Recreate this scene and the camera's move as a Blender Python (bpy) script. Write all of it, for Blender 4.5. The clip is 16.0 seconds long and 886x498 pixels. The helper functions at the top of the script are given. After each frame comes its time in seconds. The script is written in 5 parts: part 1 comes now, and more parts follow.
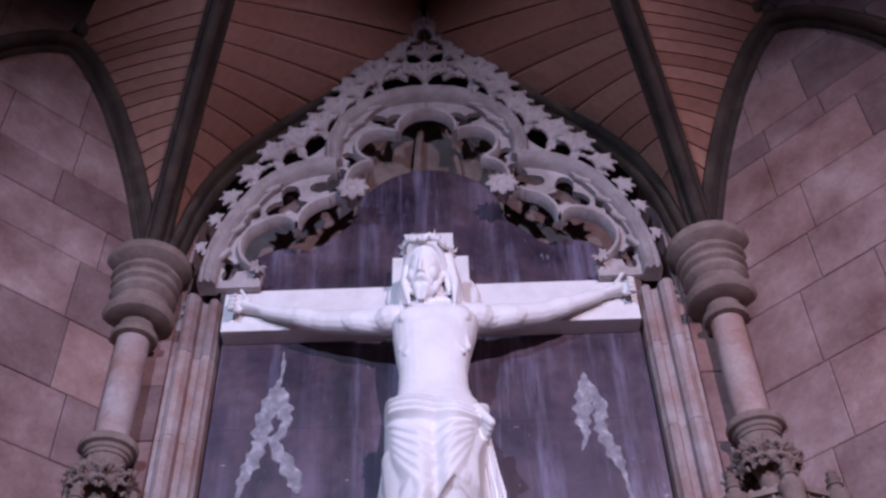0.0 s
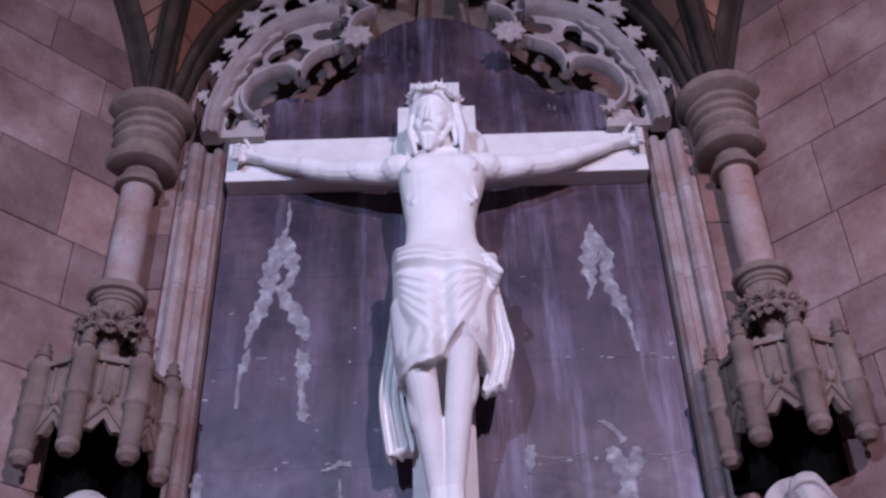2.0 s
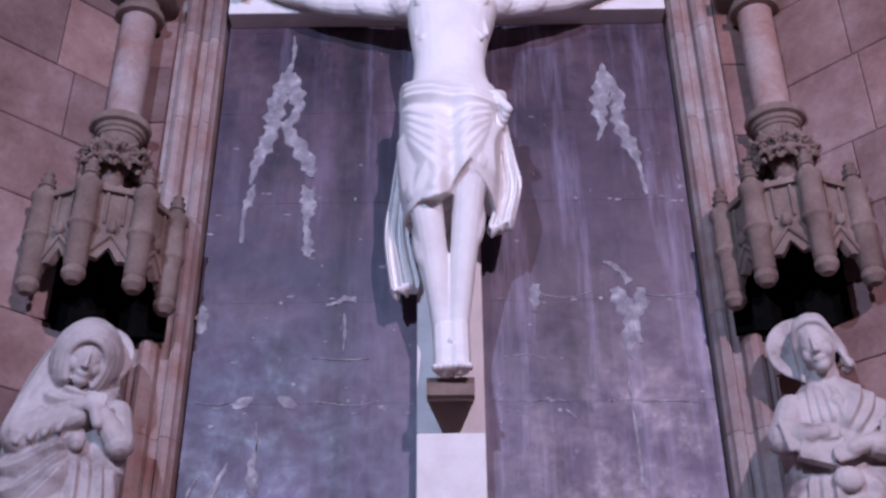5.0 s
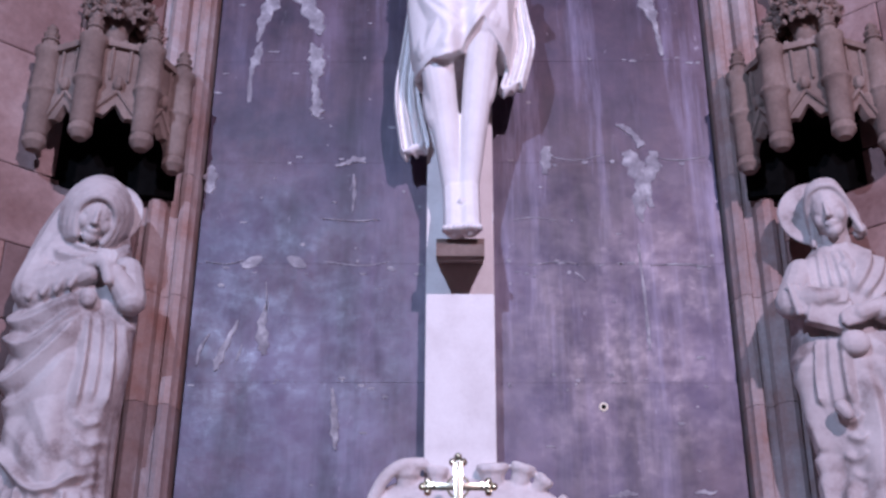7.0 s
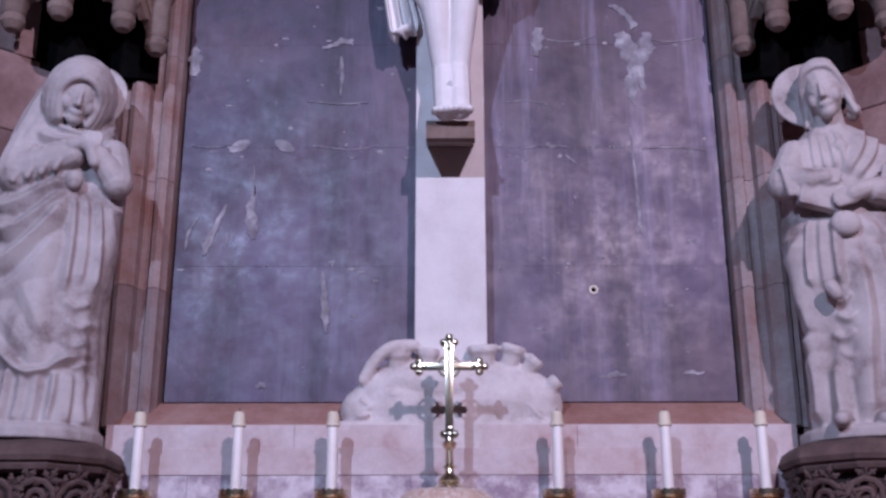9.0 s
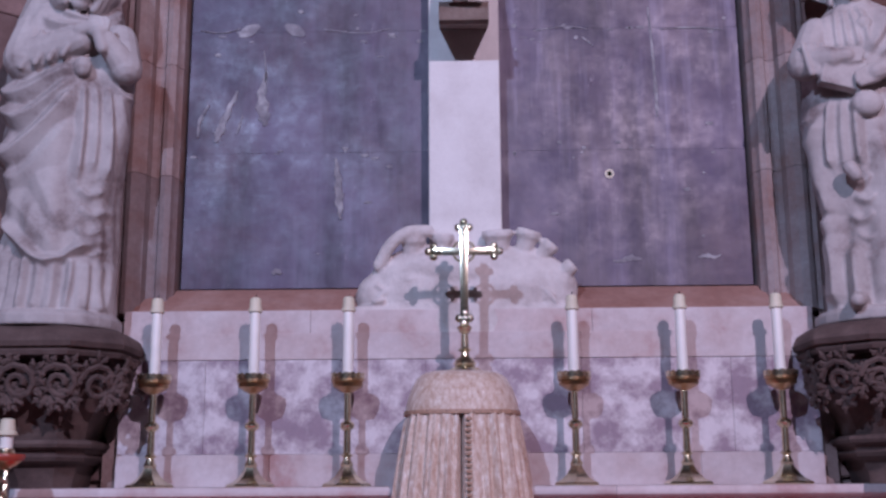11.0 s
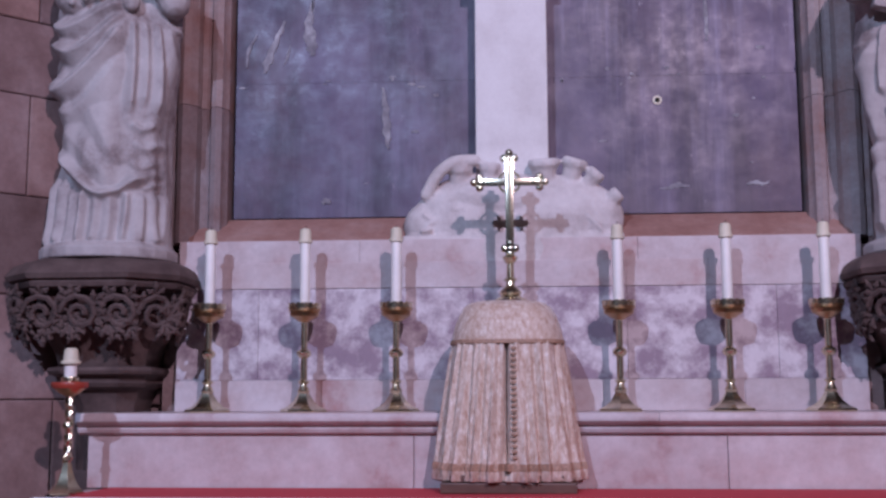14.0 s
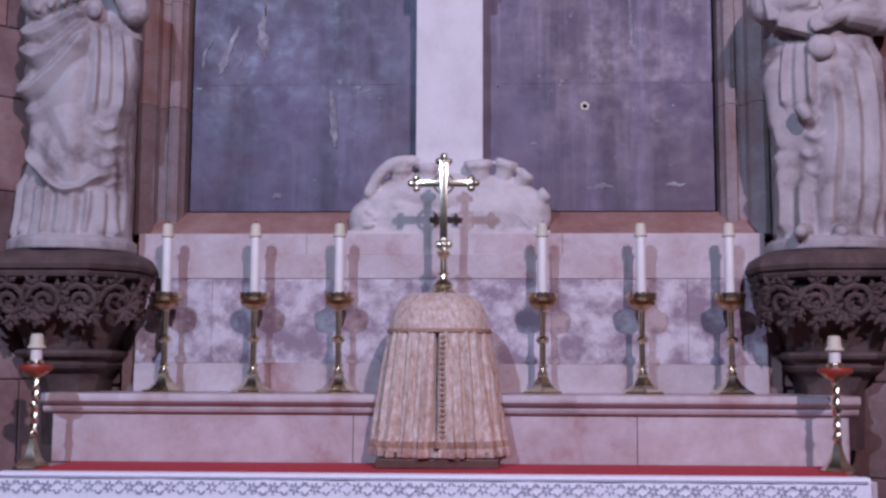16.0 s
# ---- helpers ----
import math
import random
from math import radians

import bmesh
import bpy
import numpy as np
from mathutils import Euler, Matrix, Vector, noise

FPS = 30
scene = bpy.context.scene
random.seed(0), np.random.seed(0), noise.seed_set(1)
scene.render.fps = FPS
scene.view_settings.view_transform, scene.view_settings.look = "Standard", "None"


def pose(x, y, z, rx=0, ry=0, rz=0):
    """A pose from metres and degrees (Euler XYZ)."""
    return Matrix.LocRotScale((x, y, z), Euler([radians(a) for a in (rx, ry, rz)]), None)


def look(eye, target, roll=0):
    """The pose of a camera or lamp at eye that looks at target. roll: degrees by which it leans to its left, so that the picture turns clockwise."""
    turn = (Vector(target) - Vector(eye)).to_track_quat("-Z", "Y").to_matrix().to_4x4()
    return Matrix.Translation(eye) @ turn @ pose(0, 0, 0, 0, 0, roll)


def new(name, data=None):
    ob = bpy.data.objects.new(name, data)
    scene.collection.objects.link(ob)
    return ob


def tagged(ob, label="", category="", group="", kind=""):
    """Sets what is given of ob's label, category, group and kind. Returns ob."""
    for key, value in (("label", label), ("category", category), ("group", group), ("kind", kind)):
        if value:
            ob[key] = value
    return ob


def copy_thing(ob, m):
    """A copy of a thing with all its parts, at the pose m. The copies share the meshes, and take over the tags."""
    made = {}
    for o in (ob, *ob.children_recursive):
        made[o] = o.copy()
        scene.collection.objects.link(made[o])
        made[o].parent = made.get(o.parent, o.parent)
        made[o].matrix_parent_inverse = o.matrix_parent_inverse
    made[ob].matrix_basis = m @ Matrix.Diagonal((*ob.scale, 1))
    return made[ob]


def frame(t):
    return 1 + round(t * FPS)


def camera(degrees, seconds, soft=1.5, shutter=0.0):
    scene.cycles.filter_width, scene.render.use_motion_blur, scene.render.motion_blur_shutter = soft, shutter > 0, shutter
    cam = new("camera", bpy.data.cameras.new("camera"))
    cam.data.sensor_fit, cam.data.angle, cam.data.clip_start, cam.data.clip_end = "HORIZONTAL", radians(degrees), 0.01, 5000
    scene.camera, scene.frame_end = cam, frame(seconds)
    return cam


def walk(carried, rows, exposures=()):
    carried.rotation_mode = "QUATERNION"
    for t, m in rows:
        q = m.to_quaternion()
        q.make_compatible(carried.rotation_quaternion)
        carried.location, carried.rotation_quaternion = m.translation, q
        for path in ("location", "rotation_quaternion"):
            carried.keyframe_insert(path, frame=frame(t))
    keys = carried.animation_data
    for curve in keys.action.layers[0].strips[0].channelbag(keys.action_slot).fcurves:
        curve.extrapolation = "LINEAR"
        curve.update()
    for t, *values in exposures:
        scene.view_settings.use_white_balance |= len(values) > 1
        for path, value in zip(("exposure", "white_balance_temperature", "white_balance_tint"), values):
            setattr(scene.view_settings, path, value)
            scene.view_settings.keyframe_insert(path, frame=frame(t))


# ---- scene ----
cam = camera(44.0, 16.0, soft=2.7)
PATH = [
    (0, (0.066, -0.402, 1.686), (0.067, 1.016, 3.096), -1.9),
    (0.5, (-0.015, -0.378, 1.663), (0.013, 1.039, 3.074), -2.7),
    (1, (0.036, -0.362, 1.674), (0.039, 1.132, 3.003), -2.2),
    (1.5, (0.045, -0.36, 1.687), (0.037, 1.188, 2.953), -1.8),
    (2, (0.008, -0.354, 1.682), (0.012, 1.234, 2.898), -1.8),
    (2.5, (0.019, -0.339, 1.671), (0.013, 1.275, 2.851), -1.2),
    (3, (0.014, -0.329, 1.655), (0.009, 1.314, 2.795), -0.8),
    (5.5, (-0.012, -0.256, 1.647), (-0.022, 1.502, 2.601), -0.4),
    (6, (-0.023, -0.244, 1.646), (-0.035, 1.544, 2.543), -0.1),
    (6.5, (-0.009, -0.239, 1.642), (-0.036, 1.578, 2.476), 0.5),
    (7, (-0.014, -0.235, 1.637), (-0.038, 1.604, 2.422), 0.3),
    (7.5, (-0.01, -0.226, 1.627), (-0.034, 1.629, 2.373), 0.1),
    (8, (-0.016, -0.217, 1.627), (-0.03, 1.655, 2.332), 0.2),
    (8.5, (-0.018, -0.204, 1.619), (-0.027, 1.681, 2.288), -0.0),
    (9, (-0.026, -0.191, 1.597), (-0.026, 1.713, 2.209), -0.1),
    (9.5, (-0.009, -0.191, 1.59), (-0.013, 1.73, 2.146), -0.3),
    (10, (-0.025, -0.183, 1.565), (-0.023, 1.751, 2.076), -0.2),
    (12.5, (-0.013, -0.156, 1.621), (-0.115, 1.819, 1.919), -0.6),
    (13, (0.002, -0.163, 1.62), (-0.112, 1.815, 1.894), -0.5),
    (13.5, (0.062, -0.173, 1.632), (-0.083, 1.803, 1.902), -0.5),
    (14, (0.017, -0.217, 1.643), (-0.12, 1.761, 1.9), -0.2),
    (14.5, (-0.071, -0.322, 1.658), (-0.184, 1.659, 1.904), 0.0),
    (15, (-0.111, -0.417, 1.686), (-0.149, 1.57, 1.905), 0.6),
    (15.5, (-0.013, -0.467, 1.683), (-0.013, 1.523, 1.889), 0.4),
    (16, (0.134, -0.518, 1.687), (0.055, 1.47, 1.891), 0.2),
]
walk(cam, [(t, look(eye, target, roll)) for t, eye, target, roll in PATH],
     [(0, 0.0), (1.0, -0.05), (3.0, -0.20), (5.5, 0.10), (7.0, 0.22), (8.5, 0.03), (10.0, -0.24), (13.0, -0.24), (16.0, -0.26)])

# ---- light: two spotlights on the nave walls throw a cool and a warm beam up at the reredos ----
world = bpy.data.worlds.new("dim_church")
scene.world = world
world.use_nodes = True
world.node_tree.nodes["Background"].inputs[0].default_value = (0.55, 0.5, 0.62, 1)
world.node_tree.nodes["Background"].inputs[1].default_value = 0.008


def spot(name, eye, target, watts, colour, cone):
    lamp = bpy.data.lights.new(name, "SPOT")
    lamp.energy, lamp.color, lamp.spot_size, lamp.spot_blend, lamp.shadow_soft_size = watts, colour, radians(cone), 0.85, 0.035
    ob = new(name, lamp)
    ob.matrix_world = look(eye, target)
    return ob


LIGHT_L, LIGHT_R = (-1.85, -2.9, 5.0), (1.85, -2.9, 5.0)
spot("spotlight_cool", LIGHT_L, (0.0, 3.4, 3.05), 1230, (0.50, 0.62, 1.0), 75)
spot("spotlight_warm", LIGHT_R, (0.1, 3.4, 3.05), 1230, (0.93, 0.73, 1.0), 75)


# ---- materials ----
def node_mat(name, rough=0.8, metal=0.0):
    m = bpy.data.materials.new(name)
    m.use_nodes = True
    t = m.node_tree
    b = t.nodes["Principled BSDF"]
    b.inputs["Roughness"].default_value, b.inputs["Metallic"].default_value = rough, metal
    return m, t, b


def add_noise(t, scale, detail=6.0, rough=0.6, stretch=(1, 1, 1), kind="Object"):
    co = t.nodes.new("ShaderNodeTexCoord")
    mp = t.nodes.new("ShaderNodeMapping")
    mp.inputs["Scale"].default_value = stretch
    geo = t.nodes.new("ShaderNodeNewGeometry")
    t.links.new(geo.outputs["Position"], mp.inputs["Vector"])
    n = t.nodes.new("ShaderNodeTexNoise")
    n.inputs["Scale"].default_value, n.inputs["Detail"].default_value, n.inputs["Roughness"].default_value = scale, detail, rough
    t.links.new(mp.outputs["Vector"], n.inputs["Vector"])
    return n.outputs["Fac"]


def ramp(t, fac, stops):
    r = t.nodes.new("ShaderNodeValToRGB")
    e = r.color_ramp.elements
    while len(e) < len(stops):
        e.new(0.5)
    for el, (p, c) in zip(e, stops):
        el.position, el.color = p, (*c, 1)
    t.links.new(fac, r.inputs["Fac"])
    return r.outputs["Color"]


def mix(t, a, b, fac, mode="MIX"):
    n = t.nodes.new("ShaderNodeMix")
    n.data_type, n.blend_type = "RGBA", mode
    for v, s in ((a, n.inputs[6]), (b, n.inputs[7]), (fac, n.inputs[0])):
        if isinstance(v, (int, float)):
            s.default_value = v
        elif isinstance(v, tuple):
            s.default_value = (*v, 1)
        else:
            t.links.new(v, s)
    return n.outputs[2]


def bump(t, b, height, strength=0.3, dist=0.01):
    n = t.nodes.new("ShaderNodeBump")
    n.inputs["Strength"].default_value, n.inputs["Distance"].default_value = strength, dist
    t.links.new(height, n.inputs["Height"])
    t.links.new(n.outputs["Normal"], b.inputs["Normal"])


def stone(name, c1, c2, c3, rough=0.85, coarse=2.2, fine=60.0, vary=0.0, relief=0.35, gloss=0.4, speckle=0.45, stops=(0.3, 0.52, 0.72)):
    """Two scales of mottling, a fine grain and, where pieces share it, a tone of its own for each piece."""
    m, t, b = node_mat(name, rough)
    big = ramp(t, add_noise(t, coarse, 5, 0.65), [(stops[0], c1), (stops[1], c2), (stops[2], c3)])
    grain = add_noise(t, fine, 4, 0.7)
    col = mix(t, big, ramp(t, grain, [(0.3, (0.55, 0.55, 0.55)), (0.7, (1.0, 1.0, 1.0))]), speckle, "MULTIPLY")
    if vary:
        info = t.nodes.new("ShaderNodeObjectInfo")
        col = mix(t, col, ramp(t, info.outputs["Random"], [(0.0, (0.36, 0.34, 0.36)), (0.16, (0.50, 0.46, 0.48)), (0.22, (0.9, 0.85, 0.88)), (0.55, (1, 1, 1)), (0.62, (1.0, 0.82, 0.74)), (0.85, (0.95, 0.88, 0.86)), (1.0, (0.66, 0.60, 0.62))]), vary, "MULTIPLY")
    t.links.new(col, b.inputs["Base Color"])
    b.inputs["Specular IOR Level"].default_value = gloss
    bump(t, b, grain, relief, 0.006)
    return m


WALL_STONE = stone("pink_sandstone", (0.16, 0.082, 0.07), (0.30, 0.195, 0.178), (0.44, 0.335, 0.315), 0.9, 2.3, 45, 0.62)
JAMB_STONE = stone("weathered_red_sandstone", (0.30, 0.17, 0.14), (0.38, 0.30, 0.285), (0.46, 0.41, 0.40), 0.85, 5.0, 60, 0.5)
CARVED = stone("brown_limestone", (0.14, 0.095, 0.08), (0.215, 0.155, 0.13), (0.29, 0.225, 0.195), 0.9, 6, 70)
DARK_RIB = stone("dark_rib_stone", (0.04, 0.03, 0.027), (0.065, 0.048, 0.038), (0.10, 0.072, 0.056), 0.95, 6, 60, 0, 0.35, 0.15)
CORBEL = stone("dark_corbel_stone", (0.07, 0.044, 0.040), (0.115, 0.076, 0.068), (0.17, 0.118, 0.105), 0.88, 7, 70)
TRACERY = stone("grey_tracery_stone", (0.30, 0.24, 0.235), (0.42, 0.36, 0.35), (0.52, 0.46, 0.455), 0.8, 7, 80)
PALE = stone("white_stone", (0.62, 0.58, 0.56), (0.74, 0.71, 0.69), (0.80, 0.78, 0.76), 0.7, 5, 90, 0, 0.12, 0.3, 0.15)
ROCK = stone("hewn_white_stone", (0.52, 0.46, 0.44), (0.66, 0.61, 0.59), (0.74, 0.70, 0.68), 0.8, 9, 28, 0, 0.9, 0.3, 0.25)
STATUE = stone("carved_alabaster", (0.21, 0.165, 0.16), (0.41, 0.365, 0.355), (0.52, 0.48, 0.465), 0.65, 5, 70, 0, 0.06, 0.3, 0.15, (0.32, 0.46, 0.66))
FIGURE = stone("white_marble", (0.68, 0.65, 0.63), (0.78, 0.76, 0.74), (0.82, 0.80, 0.79), 0.55, 4, 70, 0, 0.05, 0.3, 0.08)
ALTAR_STONE = stone("pink_alabaster", (0.42, 0.25, 0.235), (0.54, 0.45, 0.445), (0.64, 0.585, 0.59), 0.45, 4.2, 40, 0.25, 0.12, 0.4, 0.3, (0.30, 0.44, 0.62))
FRIEZE = stone("veined_purple_alabaster", (0.33, 0.25, 0.30), (0.50, 0.43, 0.46), (0.72, 0.67, 0.69), 0.4, 11, 30, 0.2, 0.1, 0.4, 0.3, (0.40, 0.49, 0.60))
SILL_STONE = stone("red_sill_stone", (0.28, 0.13, 0.10), (0.38, 0.21, 0.17), (0.46, 0.30, 0.26), 0.8, 4, 50)
MORTAR = stone("mortar", (0.22, 0.145, 0.13), (0.29, 0.20, 0.18), (0.36, 0.27, 0.25), 0.95, 8, 80)
FLOOR_STONE = stone("floor_stone", (0.14, 0.11, 0.10), (0.2, 0.16, 0.14), (0.26, 0.21, 0.19), 0.6, 3, 40)


def slate_material():
    """Dark purple marble: brown-purple clouds, a milky tone that thickens downwards, thin lime runs and flakes."""
    m, t, b = node_mat("purple_slate_marble", 0.42)
    base = ramp(t, add_noise(t, 2.6, 8, 0.68), [(0.34, (0.018, 0.011, 0.022)), (0.46, (0.048, 0.029, 0.046)), (0.56, (0.082, 0.048, 0.062)), (0.68, (0.125, 0.085, 0.115))])
    geo = t.nodes.new("ShaderNodeNewGeometry")
    xyz = t.nodes.new("ShaderNodeSeparateXYZ")
    t.links.new(geo.outputs["Position"], xyz.inputs["Vector"])
    rise = t.nodes.new("ShaderNodeMapRange")
    rise.inputs["From Min"].default_value, rise.inputs["From Max"].default_value = 4.9, 2.9
    t.links.new(xyz.outputs["Z"], rise.inputs["Value"])
    milk = mix(t, ramp(t, add_noise(t, 1.7, 7, 0.7, (1.0, 1.0, 0.6)), [(0.30, (0.02, 0.02, 0.02)), (0.70, (0.85, 0.85, 0.85))]), rise.outputs["Result"], 1.0, "MULTIPLY")
    col = mix(t, base, (0.138, 0.110, 0.190), milk)
    runs = ramp(t, add_noise(t, 8.0, 7, 0.72, (1.0, 1.0, 0.08)), [(0.50, (0, 0, 0)), (0.68, (0.85, 0.85, 0.85))])
    patch = ramp(t, add_noise(t, 1.3, 4, 0.6, (1.0, 1.0, 0.5)), [(0.42, (0, 0, 0)), (0.62, (1, 1, 1))])
    col = mix(t, col, (0.24, 0.215, 0.31), mix(t, runs, patch, 1.0, "MULTIPLY"))
    damp = ramp(t, add_noise(t, 4.0, 6, 0.65, (1.0, 1.0, 0.13)), [(0.34, (0.30, 0.28, 0.33)), (0.52, (1, 1, 1))])
    col = mix(t, col, damp, 0.85, "MULTIPLY")
    flakes = ramp(t, add_noise(t, 15.0, 9, 0.74, (1.0, 1.0, 0.5)), [(0.635, (0, 0, 0)), (0.69, (0.8, 0.8, 0.8))])
    col = mix(t, col, (0.36, 0.33, 0.38), mix(t, flakes, patch, 0.75, "MULTIPLY"))
    t.links.new(col, b.inputs["Base Color"])
    r = ramp(t, add_noise(t, 9.0, 5, 0.7), [(0.3, (0.34, 0.34, 0.34)), (0.7, (0.62, 0.62, 0.62))])
    t.links.new(r, b.inputs["Roughness"])
    bump(t, b, add_noise(t, 30, 4, 0.6), 0.15, 0.004)
    return m


SLATE = slate_material()
LIME = stone("lime_crust", (0.16, 0.145, 0.17), (0.29, 0.275, 0.30), (0.55, 0.54, 0.56), 0.75, 16, 90)


def wood_material():
    m, t, b = node_mat("stained_pine_boards", 0.55)
    geo = t.nodes.new("ShaderNodeNewGeometry")
    tone = ramp(t, geo.outputs["Random Per Island"], [(0, (0.31, 0.145, 0.10)), (0.5, (0.37, 0.18, 0.13)), (1, (0.43, 0.225, 0.165))])
    g = add_noise(t, 26, 5, 0.6, (0.35, 1, 1))
    t.links.new(mix(t, tone, ramp(t, g, [(0.3, (0.6, 0.6, 0.6)), (0.7, (1, 1, 1))]), 0.6, "MULTIPLY"), b.inputs["Base Color"])
    bump(t, b, g, 0.2, 0.004)
    return m


WOOD = wood_material()


def plain(name, c, rough, metal=0.0, spread=0.15, scale=20):
    m, t, b = node_mat(name, rough, metal)
    lo, hi = tuple(v * (1 - spread) for v in c), tuple(min(1, v * (1 + spread)) for v in c)
    n = add_noise(t, scale, 5, 0.6)
    t.links.new(ramp(t, n, [(0.3, lo), (0.7, hi)]), b.inputs["Base Color"])
    bump(t, b, n, 0.06, 0.003)
    return m


BRASS = plain("polished_brass", (0.74, 0.66, 0.47), 0.24, 1.0, 0.2, 30)
SILVERED = plain("bright_worn_brass", (0.70, 0.66, 0.48), 0.2, 1.0, 0.2, 30)
COPPER = plain("coppery_brass", (0.56, 0.37, 0.21), 0.3, 1.0, 0.2, 30)
WAX = plain("candle_wax", (0.80, 0.77, 0.72), 0.5, 0, 0.05)
CREAM = plain("yellowed_wax", (0.66, 0.60, 0.46), 0.5, 0, 0.1)
# Flat black for candle wicks and for shade painted under the canopies.
SHADE_AND_WICK = plain("canopy_shade_and_wick_black", (0.004, 0.004, 0.004), 1.0, 0.0, 0.3)
SHADE_AND_WICK.node_tree.nodes["Principled BSDF"].inputs["Specular IOR Level"].default_value = 0.0
RED_CLOTH = plain("red_altar_cloth", (0.50, 0.045, 0.06), 0.9, 0, 0.15, 60)
# Red reflection on the brass drip tray, put in as colour.
RED_REFLECTION = plain("painted_red_reflection", (0.34, 0.05, 0.03), 0.4, 0, 0.2)
LINEN = plain("white_linen_thread", (0.85, 0.85, 0.88), 0.9, 0, 0.06, 120)
# Grey-blue of the lace openwork: shade seen through its holes, put into colour.
NET = plain("openwork_of_the_lace", (0.40, 0.41, 0.50), 0.95, 0, 0.1, 200)
DARKWOOD = plain("dark_wood", (0.10, 0.05, 0.035), 0.5, 0, 0.3)


def brocade():
    m, t, b = node_mat("peach_brocade_silk", 0.42)
    a = add_noise(t, 70, 6, 0.72, (1, 1, 0.5))
    col = ramp(t, a, [(0.34, (0.42, 0.255, 0.18)), (0.47, (0.58, 0.42, 0.325)), (0.56, (0.66, 0.53, 0.44)), (0.66, (0.80, 0.71, 0.64))])
    f = add_noise(t, 260, 2, 0.5)
    t.links.new(mix(t, col, ramp(t, f, [(0.3, (0.7, 0.7, 0.7)), (0.7, (1, 1, 1))]), 0.4, "MULTIPLY"), b.inputs["Base Color"])
    bump(t, b, a, 0.5, 0.006)
    b.inputs["Sheen Weight"].default_value = 0.3
    return m


BROCADE = brocade()
TRIM = plain("gold_braid", (0.36, 0.22, 0.15), 0.6, 0.0, 0.4, 150)


# ---- mesh helpers ----
def mesh_of(bm, name, smooth=True, angle=35):
    me = bpy.data.meshes.new(name)
    bmesh.ops.recalc_face_normals(bm, faces=bm.faces)
    if smooth:
        for f in bm.faces:
            f.smooth = True
        lim = radians(angle)
        for e in bm.edges:
            if len(e.link_faces) == 2 and e.calc_face_angle(0) > lim:
                e.smooth = False
    bm.to_mesh(me)
    bm.free()
    return me


def part(name, bm, material, parent=None, label="", smooth=True, angle=35):
    ob = new(name, mesh_of(bm, name, smooth, angle))
    ob.data.materials.append(material)
    if parent:
        ob.parent = parent
    if label:
        ob["label"] = label
    return ob


def thing(name, x, y, z, label, category, group="", kind="", rz=0):
    ob = new(name)
    ob.matrix_basis = pose(x, y, z, 0, 0, rz)
    return tagged(ob, label, category, group, kind)


def add_box(bm, x0, x1, y0, y1, z0, z1, bevel=0.0):
    vs = [bm.verts.new((x, y, z)) for z in (z0, z1) for y in (y0, y1) for x in (x0, x1)]
    fs = [bm.faces.new([vs[i] for i in q]) for q in ((0, 2, 3, 1), (4, 5, 7, 6), (0, 1, 5, 4), (2, 6, 7, 3), (0, 4, 6, 2), (1, 3, 7, 5))]
    if bevel:
        es = list({e for f in fs for e in f.edges})
        bmesh.ops.bevel(bm, geom=es, offset=bevel, segments=2, profile=0.6, affect="EDGES")


def box(x0, x1, y0, y1, z0, z1, bevel=0.0):
    bm = bmesh.new()
    add_box(bm, x0, x1, y0, y1, z0, z1, bevel)
    return bm


def add_loft(bm, rings, cap=True, closed=True):
    """Rings of equal length, skinned in order."""
    vr = [[bm.verts.new(p) for p in r] for r in rings]
    n = len(vr[0])
    for a, b in zip(vr, vr[1:]):
        for i in range(n if closed else n - 1):
            j = (i + 1) % n
            bm.faces.new((a[i], a[j], b[j], b[i]))
    if cap and closed:
        bm.faces.new(list(reversed(vr[0])))
        bm.faces.new(vr[-1])


def lathe(profile, seg=24, cx=0.0, cy=0.0):
    """profile: (radius, z) from bottom to top."""
    bm = bmesh.new()
    add_lathe(bm, profile, seg, cx, cy)
    return bm


def add_lathe(bm, profile, seg=24, cx=0.0, cy=0.0):
    add_loft(bm, [[(cx + max(r, 1e-4) * math.cos(2 * math.pi * i / seg), cy + max(r, 1e-4) * math.sin(2 * math.pi * i / seg), z) for i in range(seg)] for r, z in profile])


def add_sweep(bm, path, profile, up, close=True):
    """Sweeps a profile of (side, depth) along a path. Side lies across the path in the plane at right angles to up, depth along up."""
    up = Vector(up)
    pts = [Vector(p) for p in path]
    rings = []
    for i, p in enumerate(pts):
        d = (pts[min(i + 1, len(pts) - 1)] - pts[max(i - 1, 0)]).normalized()
        side = d.cross(up).normalized()
        u = side.cross(d).normalized()
        rings.append([p + side * a + u * b for a, b in profile])
    add_loft(bm, rings, True, close)


def arc3(a, b, c, n=12):
    """Points of the circle through three points of a plane (x, z)."""
    (ax, ay), (bx, by), (cx, cy) = a, b, c
    d = 2 * (ax * (by - cy) + bx * (cy - ay) + cx * (ay - by))
    if abs(d) < 1e-9:
        return [(ax + (cx - ax) * i / n, ay + (cy - ay) * i / n) for i in range(n + 1)]
    ux = ((ax * ax + ay * ay) * (by - cy) + (bx * bx + by * by) * (cy - ay) + (cx * cx + cy * cy) * (ay - by)) / d
    uy = ((ax * ax + ay * ay) * (cx - bx) + (bx * bx + by * by) * (ax - cx) + (cx * cx + cy * cy) * (bx - ax)) / d
    r = math.hypot(ax - ux, ay - uy)
    t0, t1, t2 = (math.atan2(q - uy, p - ux) for p, q in (a, b, c))
    turn = 2 * math.pi
    if (t1 - t0) % turn <= (t2 - t0) % turn:
        span = (t2 - t0) % turn
    else:
        span = -((t0 - t2) % turn)
